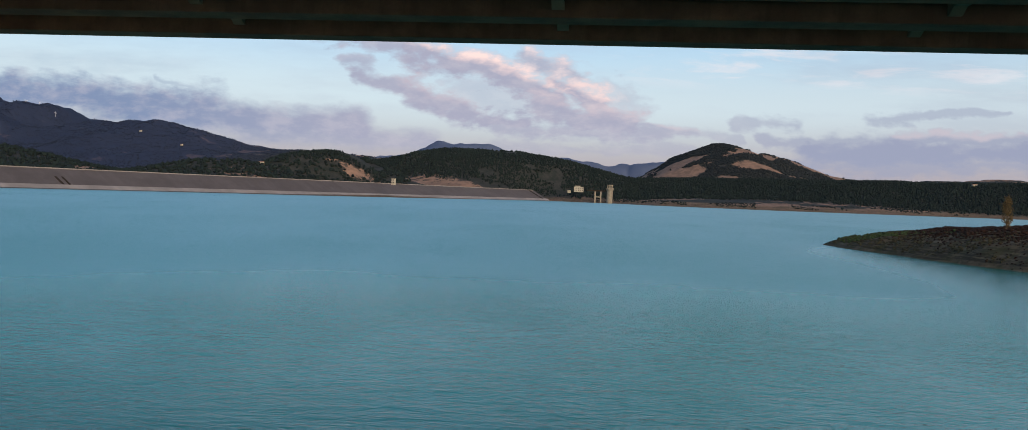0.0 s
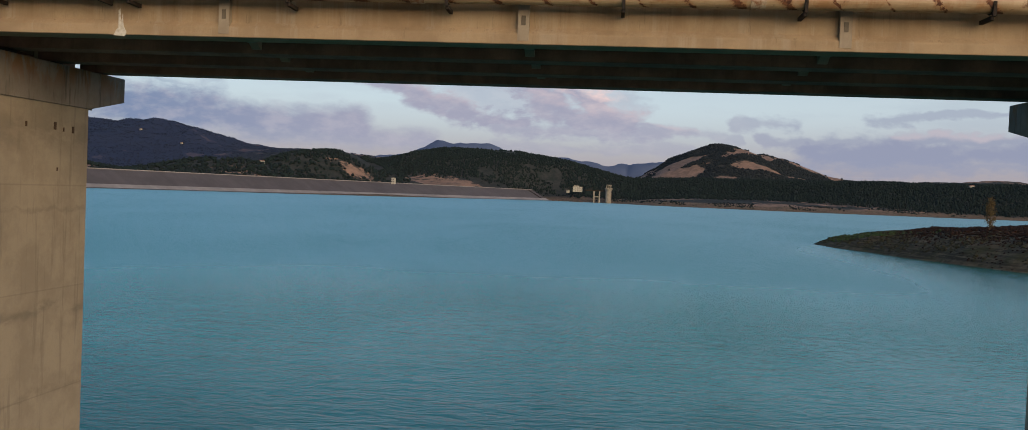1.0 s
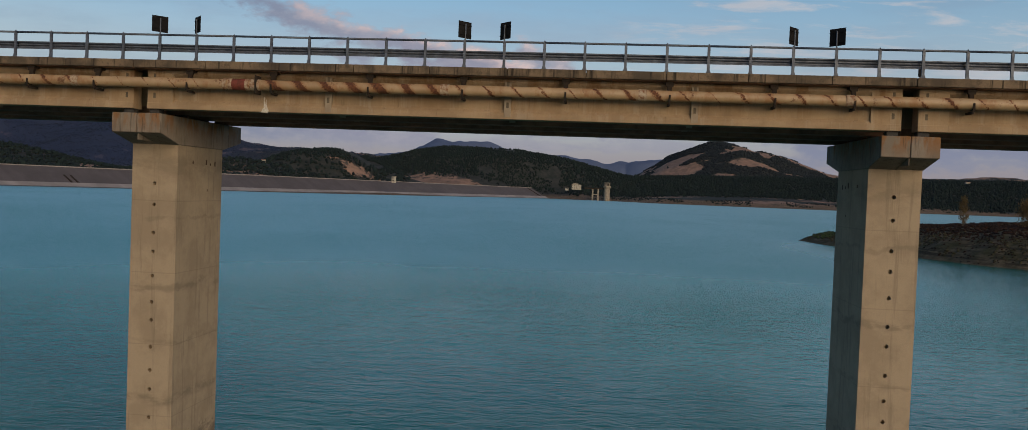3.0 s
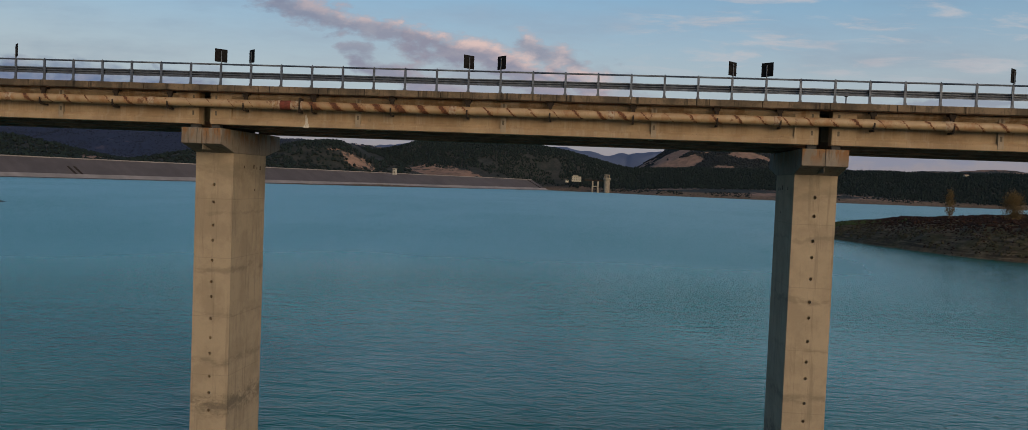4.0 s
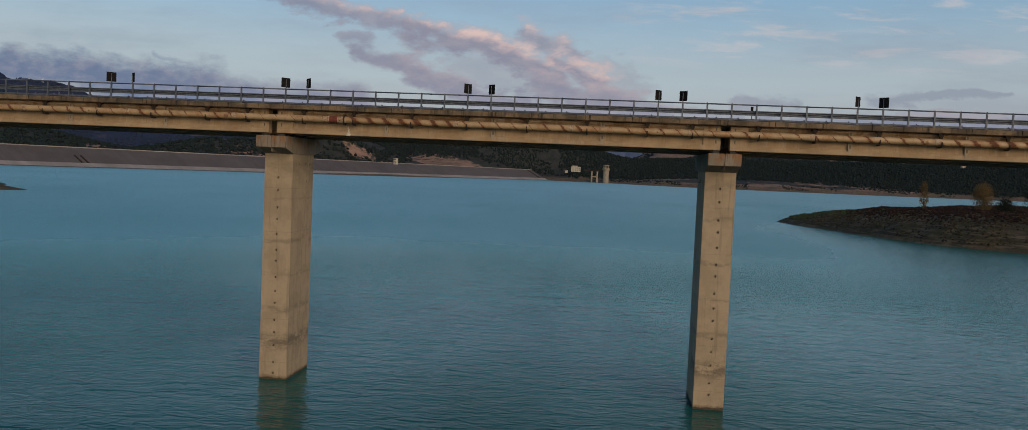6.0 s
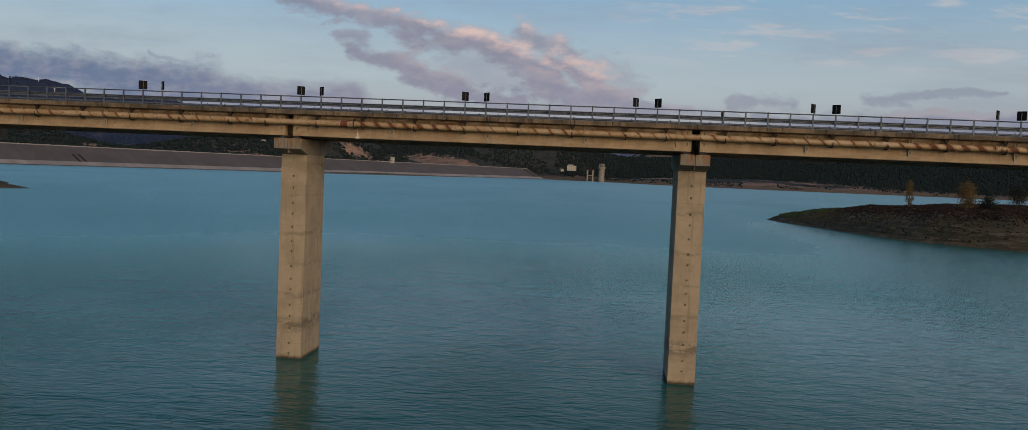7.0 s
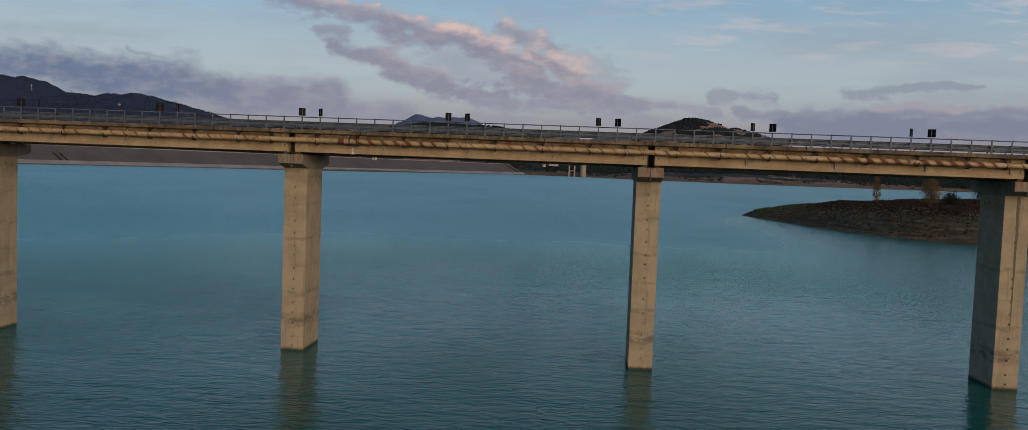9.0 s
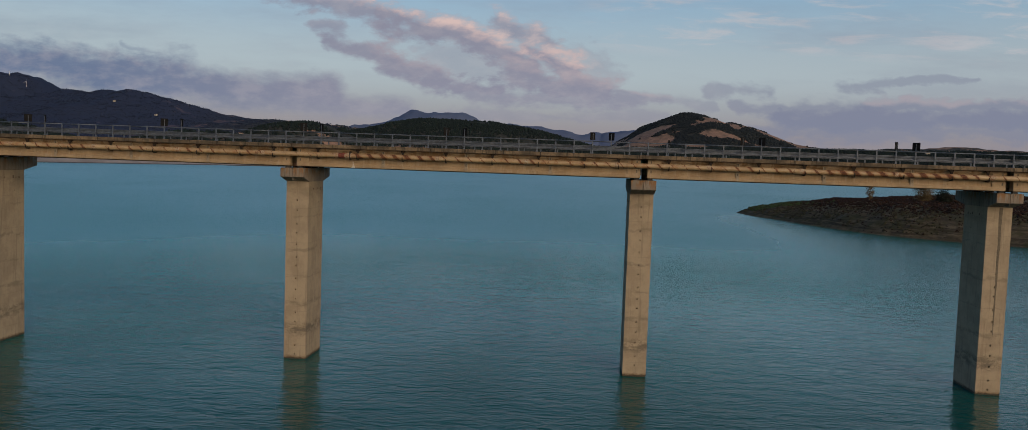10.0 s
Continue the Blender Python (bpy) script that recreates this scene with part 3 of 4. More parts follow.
def land_height(x, y):
    r = np.hypot(x, y)
    d = shore_distance(x, y) + fractal(x, y, 30.0, 4, 40) * 4.0 * smooth01(r, 120, 260)
    far = smooth01(r, 600, 1300)
    spit = smooth01(-x, 150, 200) * (1 - far)
    back_up = (x - 76) - 0.55 * (y - 304)
    high = (6.0 + 3.2 * smooth01(back_up, 5, 85)) * (1 - far) * (1 - 0.6 * spit) + 13.0 * far
    long = 10.0 * (1 - far) + 45.0 * far
    up = np.maximum(d, 0)
    z = high * (1 - np.exp(-up / long)) + np.minimum(d, 0) * 0.12
    z = np.maximum(z, -9.0)
    hill = np.zeros(x.shape)
    for cx, cy, h, sx, sy, sharp in HILLS:
        wx = x + fractal(x, y, 260.0, 3, 70) * 60 * far
        wy = y + fractal(x, y, 260.0, 3, 80) * 60 * far
        q = ((wx - cx) / sx) ** 2 + ((wy - cy) / sy) ** 2
        hill = np.maximum(hill, h * np.exp(-q ** (sharp / 2)))
    rise = smooth01(up, 15, 170)
    gully = np.abs(fractal(x, y, 330.0, 5, 90)) * 2 - 0.35
    z = z + hill * rise + (fractal(x, y, 420.0, 6, 3) * (0.10 * hill + 5) - gully * 0.16 * hill * smooth01(y, 2300, 2800)) * rise * far
    z = z + (fractal(x, y, 9.0, 4, 9) * 0.65 + np.abs(fractal(x, y, 14.0, 3, 12)) * 1.1 - 0.25) * smooth01(up, 0, 10) * (1 - far)
    # behind the dam the valley floor lies low
    behind = smooth01(-(x + 309) * 0.912 + (y - 1240) * 0.41, 5, 40) * smooth01(y, 300, 420) * smooth01(-y, -1760, -1700)
    z = z - behind * 6.0 * np.exp(-up / 160)
    # road embankments at the ends of the bridge
    for end, sign in ((161.5, 1.0), (-192.5, -1.0)):
        out = (x - end) * sign
        bank = 18.5 - np.maximum(-out, 0) * 0.9 - np.maximum(np.abs(y - 16.0) - 6, 0) * 0.6
        z = np.where((out > -30) & (out < 260), np.maximum(z, bank), z)
    return z, d, hill


def covers(x, y, d, hill):
    """How much scrub, and how much bare bank, lies at each place."""
    r = np.hypot(x, y)
    wood = np.zeros(x.shape)
    for cx, cy, sx, sy in ((-575, 1720, 175, 160), (-270, 2060, 420, 300), (700, 2000, 900, 330), (-425, 1980, 160, 200), (120, 1950, 300, 230), (-1080, 1320, 240, 200)):
        wood = np.maximum(wood, np.exp(-(((x - cx) / sx) ** 2 + ((y - cy) / sy) ** 2) ** 2))
    peak = (x > -100) * (x < 1000) * (y > 2450) * (y < 3100)
    patches = 0.60 + peak * (1.0 * smooth01(hill, 138, 178) - 0.05 - 0.30 * smooth01(x, 600, 780)) + 0.42 * (x < -900) + 0.22 * (x < -350) * (y < 1650) + fractal(x * 0.6, y * 1.1, 70.0, 5, 21) * (1.3 + 0.9 * peak) + fractal(x, y, 300.0, 2, 27) * 0.3
    scrub = np.clip(np.maximum(wood * 1.15, patches), 0, 1)
    scrub = np.where(r > 4000, np.maximum(scrub, 0.62), scrub)
    strip = 1 - smooth01(d + fractal(x, y, 60.0, 4, 31) * 30, 28, 52)
    strip = np.where(r < 700, 0.95, strip)
    return scrub, np.clip(strip, 0, 1), wood


def make_ground():
    fine = np.radians(np.linspace(-50, 42, 700))
    coarse = np.radians(np.linspace(42, 310, 68))[1:-1]
    turn = np.concatenate([fine, coarse])
    reach = np.concatenate([[0.0, 60.0, 110.0], np.linspace(140, 185, 14), np.linspace(186, 345, 145), np.geomspace(348, 4850, 330)])
    n, m = len(turn), len(reach)
    x = np.outer(reach, np.sin(turn))
    y = np.outer(reach, np.cos(turn))
    z, d, hill = land_height(x, y)
    scrub, bare, _ = covers(x, y, d, hill)
    # share of painted distance haze: far range and left-hand mountains
    haze = 0.93 * smooth01(y, 3800, 4150) + 0.84 * smooth01(-x, 900, 1500) * (y > 2300) * (y <= 4000)
    i, j = np.meshgrid(np.arange(m - 1), np.arange(n), indexing="ij")
    k = (j + 1) % n
    quads = np.stack([i * n + j, i * n + k, (i + 1) * n + k, (i + 1) * n + j], -1).reshape(-1, 4)
    data = bpy.data.meshes.new("ground")
    data.from_pydata(np.stack([x, y, z], -1).reshape(-1, 3), [], quads[:, ::-1])
    for name, values in (("scrub", scrub), ("bare", bare), ("haze", haze)):
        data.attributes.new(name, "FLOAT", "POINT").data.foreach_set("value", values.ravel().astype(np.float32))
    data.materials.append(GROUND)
    data.polygons.foreach_set("use_smooth", [True] * len(data.polygons))
    tagged(new("ground", data), "dry grass and scrub hills round a reservoir", "ground", kind="structure")


make_ground()

# the lake: one sheet
lake = bmesh.new()
bmesh.ops.create_grid(lake, x_segments=64, y_segments=64, size=4600.0)
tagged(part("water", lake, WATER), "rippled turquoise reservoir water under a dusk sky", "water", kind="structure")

ICO = bmesh.new()
bmesh.ops.create_icosphere(ICO, subdivisions=1, radius=1.0)
ICO_V = np.array([v.co[:] for v in ICO.verts])
ICO.verts.index_update()
ICO_F = np.array([[v.index for v in f.verts] for f in ICO.faces])
ICO.free()


def clumps(name, x, y, z, size, tall, mat, seed, label, category):
    """Many ragged clumps of leaves as one object."""
    rng = np.random.default_rng(seed)
    n = len(x)
    v = ICO_V[None] * (1 + rng.uniform(-0.35, 0.35, (n, len(ICO_V), 1)))
    a = rng.uniform(0, 6.28, n)
    c, s = np.cos(a)[:, None], np.sin(a)[:, None]
    vx, vy = v[:, :, 0] * c - v[:, :, 1] * s, v[:, :, 0] * s + v[:, :, 1] * c
    v = np.stack([vx * size[:, None] + x[:, None], vy * size[:, None] + y[:, None], v[:, :, 2] * (size * tall)[:, None] + (z + size * tall * 0.6)[:, None]], -1)
    f = ICO_F[None] + (np.arange(n) * len(ICO_V))[:, None, None]
    data = bpy.data.meshes.new(name)
    data.from_pydata(v.reshape(-1, 3), [], f.reshape(-1, 3))
    data.materials.append(mat)
    return tagged(new(name, data), label, category, kind="stuff")


def scatter(seed, count, x0, x1, y0, y1):
    rng = np.random.default_rng(seed)
    x, y = rng.uniform(x0, x1, count), rng.uniform(y0, y1, count)
    z, d, hill = land_height(x, y)
    return rng, x, y, z, d, hill, covers(x, y, d, hill)


def make_woods():
    rng, x, y, z, d, hill, (scrub, bare, wood) = scatter(5, 95000, -800, 1250, 1500, 2300)
    keep = (d > 36 + rng.normal(0, 8, len(x))) & (wood > 0.35 + rng.uniform(0, 0.35, len(x)))
    clear = fractal(x, y, 120.0, 3, 55) < np.where(x > 0, 0.9, 0.30)
    keep &= clear
    x, y, z = x[keep], y[keep], z[keep]
    size = rng.uniform(0.9, 2.3, len(x))
    clumps("woodland", x, y, z, size, rng.uniform(1.0, 1.9, len(x)), WOODS, 6, "dark green woods on the hills beyond the dam", "forest")
    rng, x, y, z, d, hill, (scrub, bare, wood) = scatter(7, 28000, -100, 1100, 2500, 3050)
    keep = (scrub > 0.56 + rng.normal(0, 0.06, len(x))) & (hill > 35)
    x, y, z = x[keep], y[keep], z[keep]
    clumps("hill_scrub", x, y, z, rng.uniform(1.4, 3.6, len(x)), rng.uniform(0.7, 1.1, len(x)), HILL_WOODS, 8, "dark scrub and trees on a dry hill", "forest")
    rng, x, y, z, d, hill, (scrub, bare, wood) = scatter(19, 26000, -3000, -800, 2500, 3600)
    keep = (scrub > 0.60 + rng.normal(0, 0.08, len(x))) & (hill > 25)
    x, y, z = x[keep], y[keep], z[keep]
    clumps("mountain_scrub", x, y, z, rng.uniform(1.0, 2.6, len(x)), rng.uniform(0.5, 0.9, len(x)), HAZY_WOODS, 20, "scrub on distant mountain slopes, haze blue put into its colour", "forest")
    rng, x, y, z, d, hill, (scrub, bare, wood) = scatter(9, 9000, -1300, -380, 1100, 1760)
    keep = (scrub > 0.5 + rng.normal(0, 0.07, len(x))) & (d > 60) & ((wood < 0.6) | (x < -800))
    x, y, z = x[keep], y[keep], z[keep]
    clumps("valley_scrub", x, y, z, rng.uniform(1.8, 4.0, len(x)), rng.uniform(0.7, 1.1, len(x)), WOODS, 10, "bushes scattered over the dry slope behind the dam", "shrubs")
    # brush on the headland
    rng, x, y, z, d, hill, (scrub, bare, wood) = scatter(11, 80000, 76, 330, 185, 480)
    rows = fractal(x, y, 26.0, 3, 61)
    keep = (d > 5.5 + rows * 12 - 2.5 * smooth01(x, 95, 120)) & (d < 75) & (rng.uniform(0, 1, len(x)) < 0.3 + 0.7 * smooth01(d, 6, 13))
    x, y, z = x[keep], y[keep], z[keep]
    clumps("brush", x, y, z - 0.1, rng.uniform(0.14, 0.34, len(x)) * (1 + 0.7 * smooth01(d[keep], 10, 20)), rng.uniform(0.5, 1.0, len(x)), SHRUB_RED, 12, "low rusty brown brush on the headland", "shrubs")
    rng, x, y, z, d, hill, (scrub, bare, wood) = scatter(13, 14000, 76, 135, 225, 335)
    keep = (d > 2.5 + rng.uniform(0, 5, len(x))) & (d < 24) & (x < 99 + rng.normal(0, 4, len(x))) & (y > 290 - (x - 76) * 0.9) & (fractal(x, y, 7.0, 3, 67) > -0.12)
    x, y, z = x[keep], y[keep], z[keep]
    clumps("green_brush", x, y, z - 0.1, rng.uniform(0.2, 0.6, len(x)), rng.uniform(0.5, 0.9, len(x)), SHRUB_GREEN, 14, "fresh green brush near the tip of the headland", "shrubs")
    rng, x, y, z, d, hill, (scrub, bare, wood) = scatter(15, 40000, 76, 260, 185, 330)
    keep = (d > 1.5) & (d < 22) & (fractal(x, y, 9.0, 4, 66) > -0.06)
    x, y, z = x[keep], y[keep], z[keep]
    clumps("dry_weeds", x, y, z - 0.08, rng.uniform(0.10, 0.42, len(x)), rng.uniform(0.5, 1.0, len(x)), SHRUB_OLIVE, 16, "sparse olive weeds on the eroded bank", "shrubs")

    # bushes on the bare strip along the far shore
    rng, x, y, z, d, hill, (scrub, bare, wood) = scatter(17, 16000, -50, 1250, 1500, 1850)
    keep = (d > 12) & (d < 70) & (fractal(x, y, 45.0, 3, 71) > 0.05 + rng.normal(0, 0.05, len(x)))
    x, y, z = x[keep], y[keep], z[keep]
    clumps("shore_bushes", x, y, z - 0.2, rng.uniform(0.7, 2.0, len(x)), rng.uniform(0.6, 1.0, len(x)), WOODS, 18, "dark bushes scattered on the bare far shore", "shrubs")


make_woods()


def ground_at(x, y):
    return float(land_height(np.array([x], float), np.array([y], float))[0][0])


# ---------------------------------------------------------------- dam and shore works
DAM_A, DAM_B = Vector((-650, 558, 0)), Vector((-105, 1750, 0))
ALONG = (DAM_B - DAM_A).normalized()
DAM_TURN = math.degrees(math.atan2(ALONG.y, ALONG.x))
DAM_LONG = (DAM_B - DAM_A).length


def dam_part(name, outline, mat, parent, x0=0.0, x1=DAM_LONG):
    bm = bmesh.new()
    prism(bm, outline, x0, x1)
    return part(name, bm, mat, parent)


dam = new("dam")
dam.matrix_world = pose(DAM_A.x, DAM_A.y, 0, 0, 0, DAM_TURN)
tagged(dam, "long embankment dam with a grey stone face and pale concrete apron", "dam")
dam_part("apron", [(-6, -3.2), (0, -0.1), (9.5, 4.6), (11.5, 4.7), (11.5, -6), (-6, -6)], DAM_LOWER, dam)
dam_part("face", [(11.51, 3.9), (43, 20.6), (43, 3.0), (11.51, 3.0)], DAM_UPPER, dam)
dam_part("crest", [(43.0, 20.3), (42.8, 20.9), (51, 20.9), (51, 3.0), (43.0, 3.0)], DAM_LOWER, dam)
dam_part("crest_wall", [(42.9, 20.9), (42.9, 21.6), (43.3, 21.6), (43.3, 20.9)], DAM_LOWER, dam)
dam_part("rear_slope", [(51.01, 20.6), (95, 1.0), (51.01, 1.0)], GROUND, dam)
for at in (276.0, 283.0):
    bm = bmesh.new()
    prism(bm, [(12.0, 4.3), (27.0, 12.3), (27.0, 12.7), (12.0, 4.9)], at, at + 2.2)
    part("stairway", bm, IRON, dam)
bm = bmesh.new()
prism(bm, [(9.0, 4.0), (41.0, 20.0), (41.0, 20.4), (9.0, 4.5)], DAM_LONG - 22, DAM_LONG - 18)
part("edge_channel", bm, IRON, dam)


def small_house(at, wide, deep, high, turn, label, flat=False, name="house"):
    ob = thing(name, at, label, "building")
    ob.matrix_world = pose(*at, 0, 0, turn)
    bm = box(bmesh.new(), -wide / 2, wide / 2, -deep / 2, deep / 2, -2, high)
    part("wall", bm, WALL_PAINT, ob)
    bm = bmesh.new()
    if flat:
        box(bm, -wide / 2 - 0.4, wide / 2 + 0.4, -deep / 2 - 0.4, deep / 2 + 0.4, high, high + 0.5)
    else:
        prism(bm, [(-deep / 2 - 0.5, high), (0, high + deep * 0.22), (deep / 2 + 0.5, high)], -wide / 2 - 0.4, wide / 2 + 0.4)
    part("roof", bm, TOWER_STONE if flat else ROOF_TILE, ob)
    floors, bays = max(1, int(high / 3.2)), max(2, int(wide / 3.2))
    pane = mesh_of(box(bmesh.new(), -0.6, 0.6, -0.06, 0.06, 0, 1.5), "window", GLASS_DARK)
    for k in range(floors):
        for i in range(bays):
            w = part("window", pane, None, ob)
            w.location = (-wide / 2 + (i + 0.5) * wide / bays, -deep / 2 - 0.03, 1.0 + k * high / floors)
    return ob


gate = small_house((-49, 1752, 22.4), 19, 10, 8.5, -3, "pale dam keeper's building above the shore", flat=True, name="gatehouse")
bm = bmesh.new()
box(bm, -7, 3, -3, 3, 9.0, 11.0)
part("rooftop_room", bm, WALL_PAINT, gate)
small_house((-315, 1262, 20.6), 5, 5, 7.5, -20, "small pale hut on the dam crest", flat=True, name="crest_hut")
small_house((-68, 1735, 20.0), 6, 5, 3.2, 0, "low pale hut by the dam's end", flat=True, name="shore_hut")

tower = thing("intake_tower", (14, 1700, -6), "pale concrete intake tower standing in the water", "tower")
bm = bmesh.new()
tube(bm, (0, 0, 0), (0, 0, 30.5), 6.0, sides=20)
part("shaft", bm, TOWER_STONE, tower)
bm = bmesh.new()
tube(bm, (0, 0, 30.5), (0, 0, 34.0), 6.2, 8.0, 20)
tube(bm, (0, 0, 34.0), (0, 0, 36.0), 8.0, sides=20)
part("gallery", bm, TOWER_STONE, tower)
leg = mesh_of(box(bmesh.new(), -0.7, 0.7, -0.7, 0.7, 36.0, 41.5), "column", TOWER_STONE)
for k in range(6):
    c = part("column", leg, None, tower)
    c.location = (5.0 * math.cos(k * math.pi / 3 + 0.3), 5.0 * math.sin(k * math.pi / 3 + 0.3), 0)
bm = bmesh.new()
tube(bm, (0, 0, 41.5), (0, 0, 43.0), 6.3, sides=20)
part("roof", bm, TOWER_STONE, tower)
walkway = thing("footbridge", (-4, 1704, -6), "narrow concrete footbridge on piers to the intake tower", "bridge")
part("deck", box(bmesh.new(), -28, 12.5, -1.8, 1.8, 29.0, 31.6), IRON, walkway)
pillar = mesh_of(box(bmesh.new(), -1.5, 1.5, -1.5, 1.5, 0, 29.0), "pillar", TOWER_STONE)
for at in (-10.5, 0.5):
    part("pillar", pillar, None, walkway).location.x = at
part("cross_beam", box(bmesh.new(), -10.5, -1.5, -1.0, 1.0, 17.0, 19.0), TOWER_STONE, walkway)

for x, y, wide in ((-640, 1540, 12), (-1500, 2900, 9), (-1700, 2980, 8), (640, 2560, 11), (820, 1985, 11)):
    small_house((x, y, ground_at(x, y) + 0.5), wide, 6, 4.0, (x * 7) % 50 - 25, "small pale farmhouse on a far slope")


def wind_turbine(x, y):
    z = ground_at(x, y)
    ob = thing("wind_turbine", (x, y, z - 1), "tall white wind turbine on a far ridge", "wind turbine", "turbines on the ridge")
    part("mast", tube(bmesh.new(), (0, 0, 0), (0, 0, 22), 0.65, 0.45, 8), WHITE_METAL, ob)
    part("nacelle", box(bmesh.new(), -1, 1, -2.5, 2.0, 21.5, 23.0), WHITE_METAL, ob)
    for k in range(3):
        a = radians(x + 120 * k)
        part("blade", tube(bmesh.new(), (0, -3, 22.3), (10 * math.sin(a), -3, 22.3 + 10 * math.cos(a)), 0.35, 0.12, 5), WHITE_METAL, ob)


for x, y in ((-2640, 3560), (-2560, 3540), (-2480, 3520), (-2390, 3500)):
    wind_turbine(x, y)


# ---------------------------------------------------------------- trees on the headland
def tree(x, y, high, wide, low, mat, seed, label, leaves=2600, leaf=0.34):
    """A tapered trunk with limbs, and a ragged crown of many small leaves in clumps."""
    rng = random.Random(seed)
    ob = thing("tree", (x, y, ground_at(x, y) - 0.2), label, "tree", "trees on the headland")
    bm = bmesh.new()
    r = high * 0.016 + 0.06
    tube(bm, (0, 0, 0), (0.1, 0, high * 0.55), r, r * 0.55, 8)
    tube(bm, (0.1, 0, high * 0.55), (0.0, 0.1, high * 0.93), r * 0.55, r * 0.12, 6)
    tips = []
    for k in range(22):
        f = rng.uniform(low + 0.02, 0.92)
        a = rng.uniform(0, 6.28)
        swell = math.sin(math.pi * min(1.0, (f - low) / (1 - low) * 0.86 + 0.14)) ** 0.7
        reach = wide * 0.5 * swell * rng.uniform(0.55, 1.05)
        start = Vector((0.05, 0, high * max(low * 0.8, f - 0.12)))
        tip = Vector((reach * math.cos(a), reach * math.sin(a), high * f))
        tube(bm, start, tip, r * 0.28, r * 0.06, 5)
        tips.append(tip)
        tips.append(start.lerp(tip, 0.6))
    tips += [Vector((rng.uniform(-0.2, 0.2), rng.uniform(-0.2, 0.2), high * rng.uniform(0.84, 1.0))) for _ in range(9)]
    part("trunk", bm, BARK, ob)
    verts, faces = [], []
    for _ in range(leaves):
        c = rng.choice(tips)
        spread = wide * 0.13
        p = c + Vector((rng.gauss(0, spread), rng.gauss(0, spread), rng.gauss(0, spread * 1.1)))
        m = Euler((rng.uniform(0, 6.3), rng.uniform(0, 6.3), rng.uniform(0, 6.3))).to_matrix()
        s = leaf * rng.uniform(0.6, 1.3)
        n = len(verts)
        verts += [p + m @ Vector(q) * s for q in ((-0.5, 0, 0), (0, -0.4, 0.12), (0.5, 0, 0), (0, 0.4, 0.12))]
        faces.append((n, n + 1, n + 2, n + 3))
    data = bpy.data.meshes.new("crown")
    data.from_pydata(verts, [], faces)
    data.materials.append(mat)
    part("crown", data, None, ob)


tree(112.4, 250.7, 9.4, 2.7, 0.16, LEAF_GOLD, 3, "slender poplar with thin yellowing leaves on the headland", 2600, 0.24)
tree(129.4, 246.5, 7.8, 6.6, 0.10, LEAF_GOLD, 4, "round tree with golden autumn leaves on the headland", 6500, 0.27)
tree(131.0, 235.0, 3.0, 6.0, 0.05, LEAF_DARK, 5, "low dark bush on the headland", 3200, 0.30)
tree(166.0, 291.0, 7.4, 6.4, 0.2, LEAF_DARK, 6, "dark leafy tree on the headland", 3800, 0.28)


# ---------------------------------------------------------------- the bridge
SPAN, MID = 30.0, -1.0                 # the span first passed, and its middle
PIERS = [-163.0, -133.5, -104.0, -74.5, -45.0, -16.0, 14.0, 43.5, 73.0, 102.5, 132.0]
FIRST, LAST = -192.5, 161.5            # abutments
SUPPORTS = [FIRST] + PIERS + [LAST]


def pier_shaft(top_hole):
    """Shaft with a column of open form-tie holes down the face."""
    bm = bmesh.new()
    x0, x1, y0, y1, z0, z1 = -1.0, 1.0, 13.86, 18.05, -8.0, 15.8
    holes = [top_hole - 0.985 * k + 0.12 * math.sin(2.3 * k) for k in range(15)]
    r, half = 0.085, 0.2
    cuts = []
    low = z0
    for h in sorted(holes):
        cuts.append((low, h - half, None))
        cuts.append((h - half, h + half, h))
        low = h + half
    cuts.append((low, z1, None))

    def quad(*pts):
        bm.faces.new([bm.verts.new(p) for p in pts])
    for a, b, h in cuts:
        quad((x0, y0, a), (-half, y0, a), (-half, y0, b), (x0, y0, b))
        quad((half, y0, a), (x1, y0, a), (x1, y0, b), (half, y0, b))
        if h is None:
            quad((-half, y0, a), (half, y0, a), (half, y0, b), (-half, y0, b))
            continue
        outer, inner_ring = [], []
        for k in range(8):
            t = k * math.pi / 4
            c, s = math.cos(t), math.sin(t)
            m = max(abs(c), abs(s))
            outer.append((half * c / m, y0, h + half * s / m))
            inner_ring.append((r * c, y0, h + r * s))
        for k in range(8):
            n = (k + 1) % 8
            quad(outer[k], outer[n], inner_ring[n], inner_ring[k])
            a_, b_ = inner_ring[k], inner_ring[n]
            quad(a_, b_, (b_[0], y0 + 0.25, b_[2]), (a_[0], y0 + 0.25, a_[2]))
        bm.faces.new([bm.verts.new((p[0], y0 + 0.25, p[2])) for p in inner_ring])
    quad((x1, y0, z0), (x1, y1, z0), (x1, y1, z1), (x1, y0, z1))
    quad((x0, y1, z0), (x0, y0, z0), (x0, y0, z1), (x0, y1, z1))
    quad((x1, y1, z0), (x0, y1, z0), (x0, y1, z1), (x1, y1, z1))
    quad((x0, y0, z1), (x1, y0, z1), (x1, y1, z1), (x0, y1, z1))
    bmesh.ops.remove_doubles(bm, verts=bm.verts, dist=0.002)
    return bm


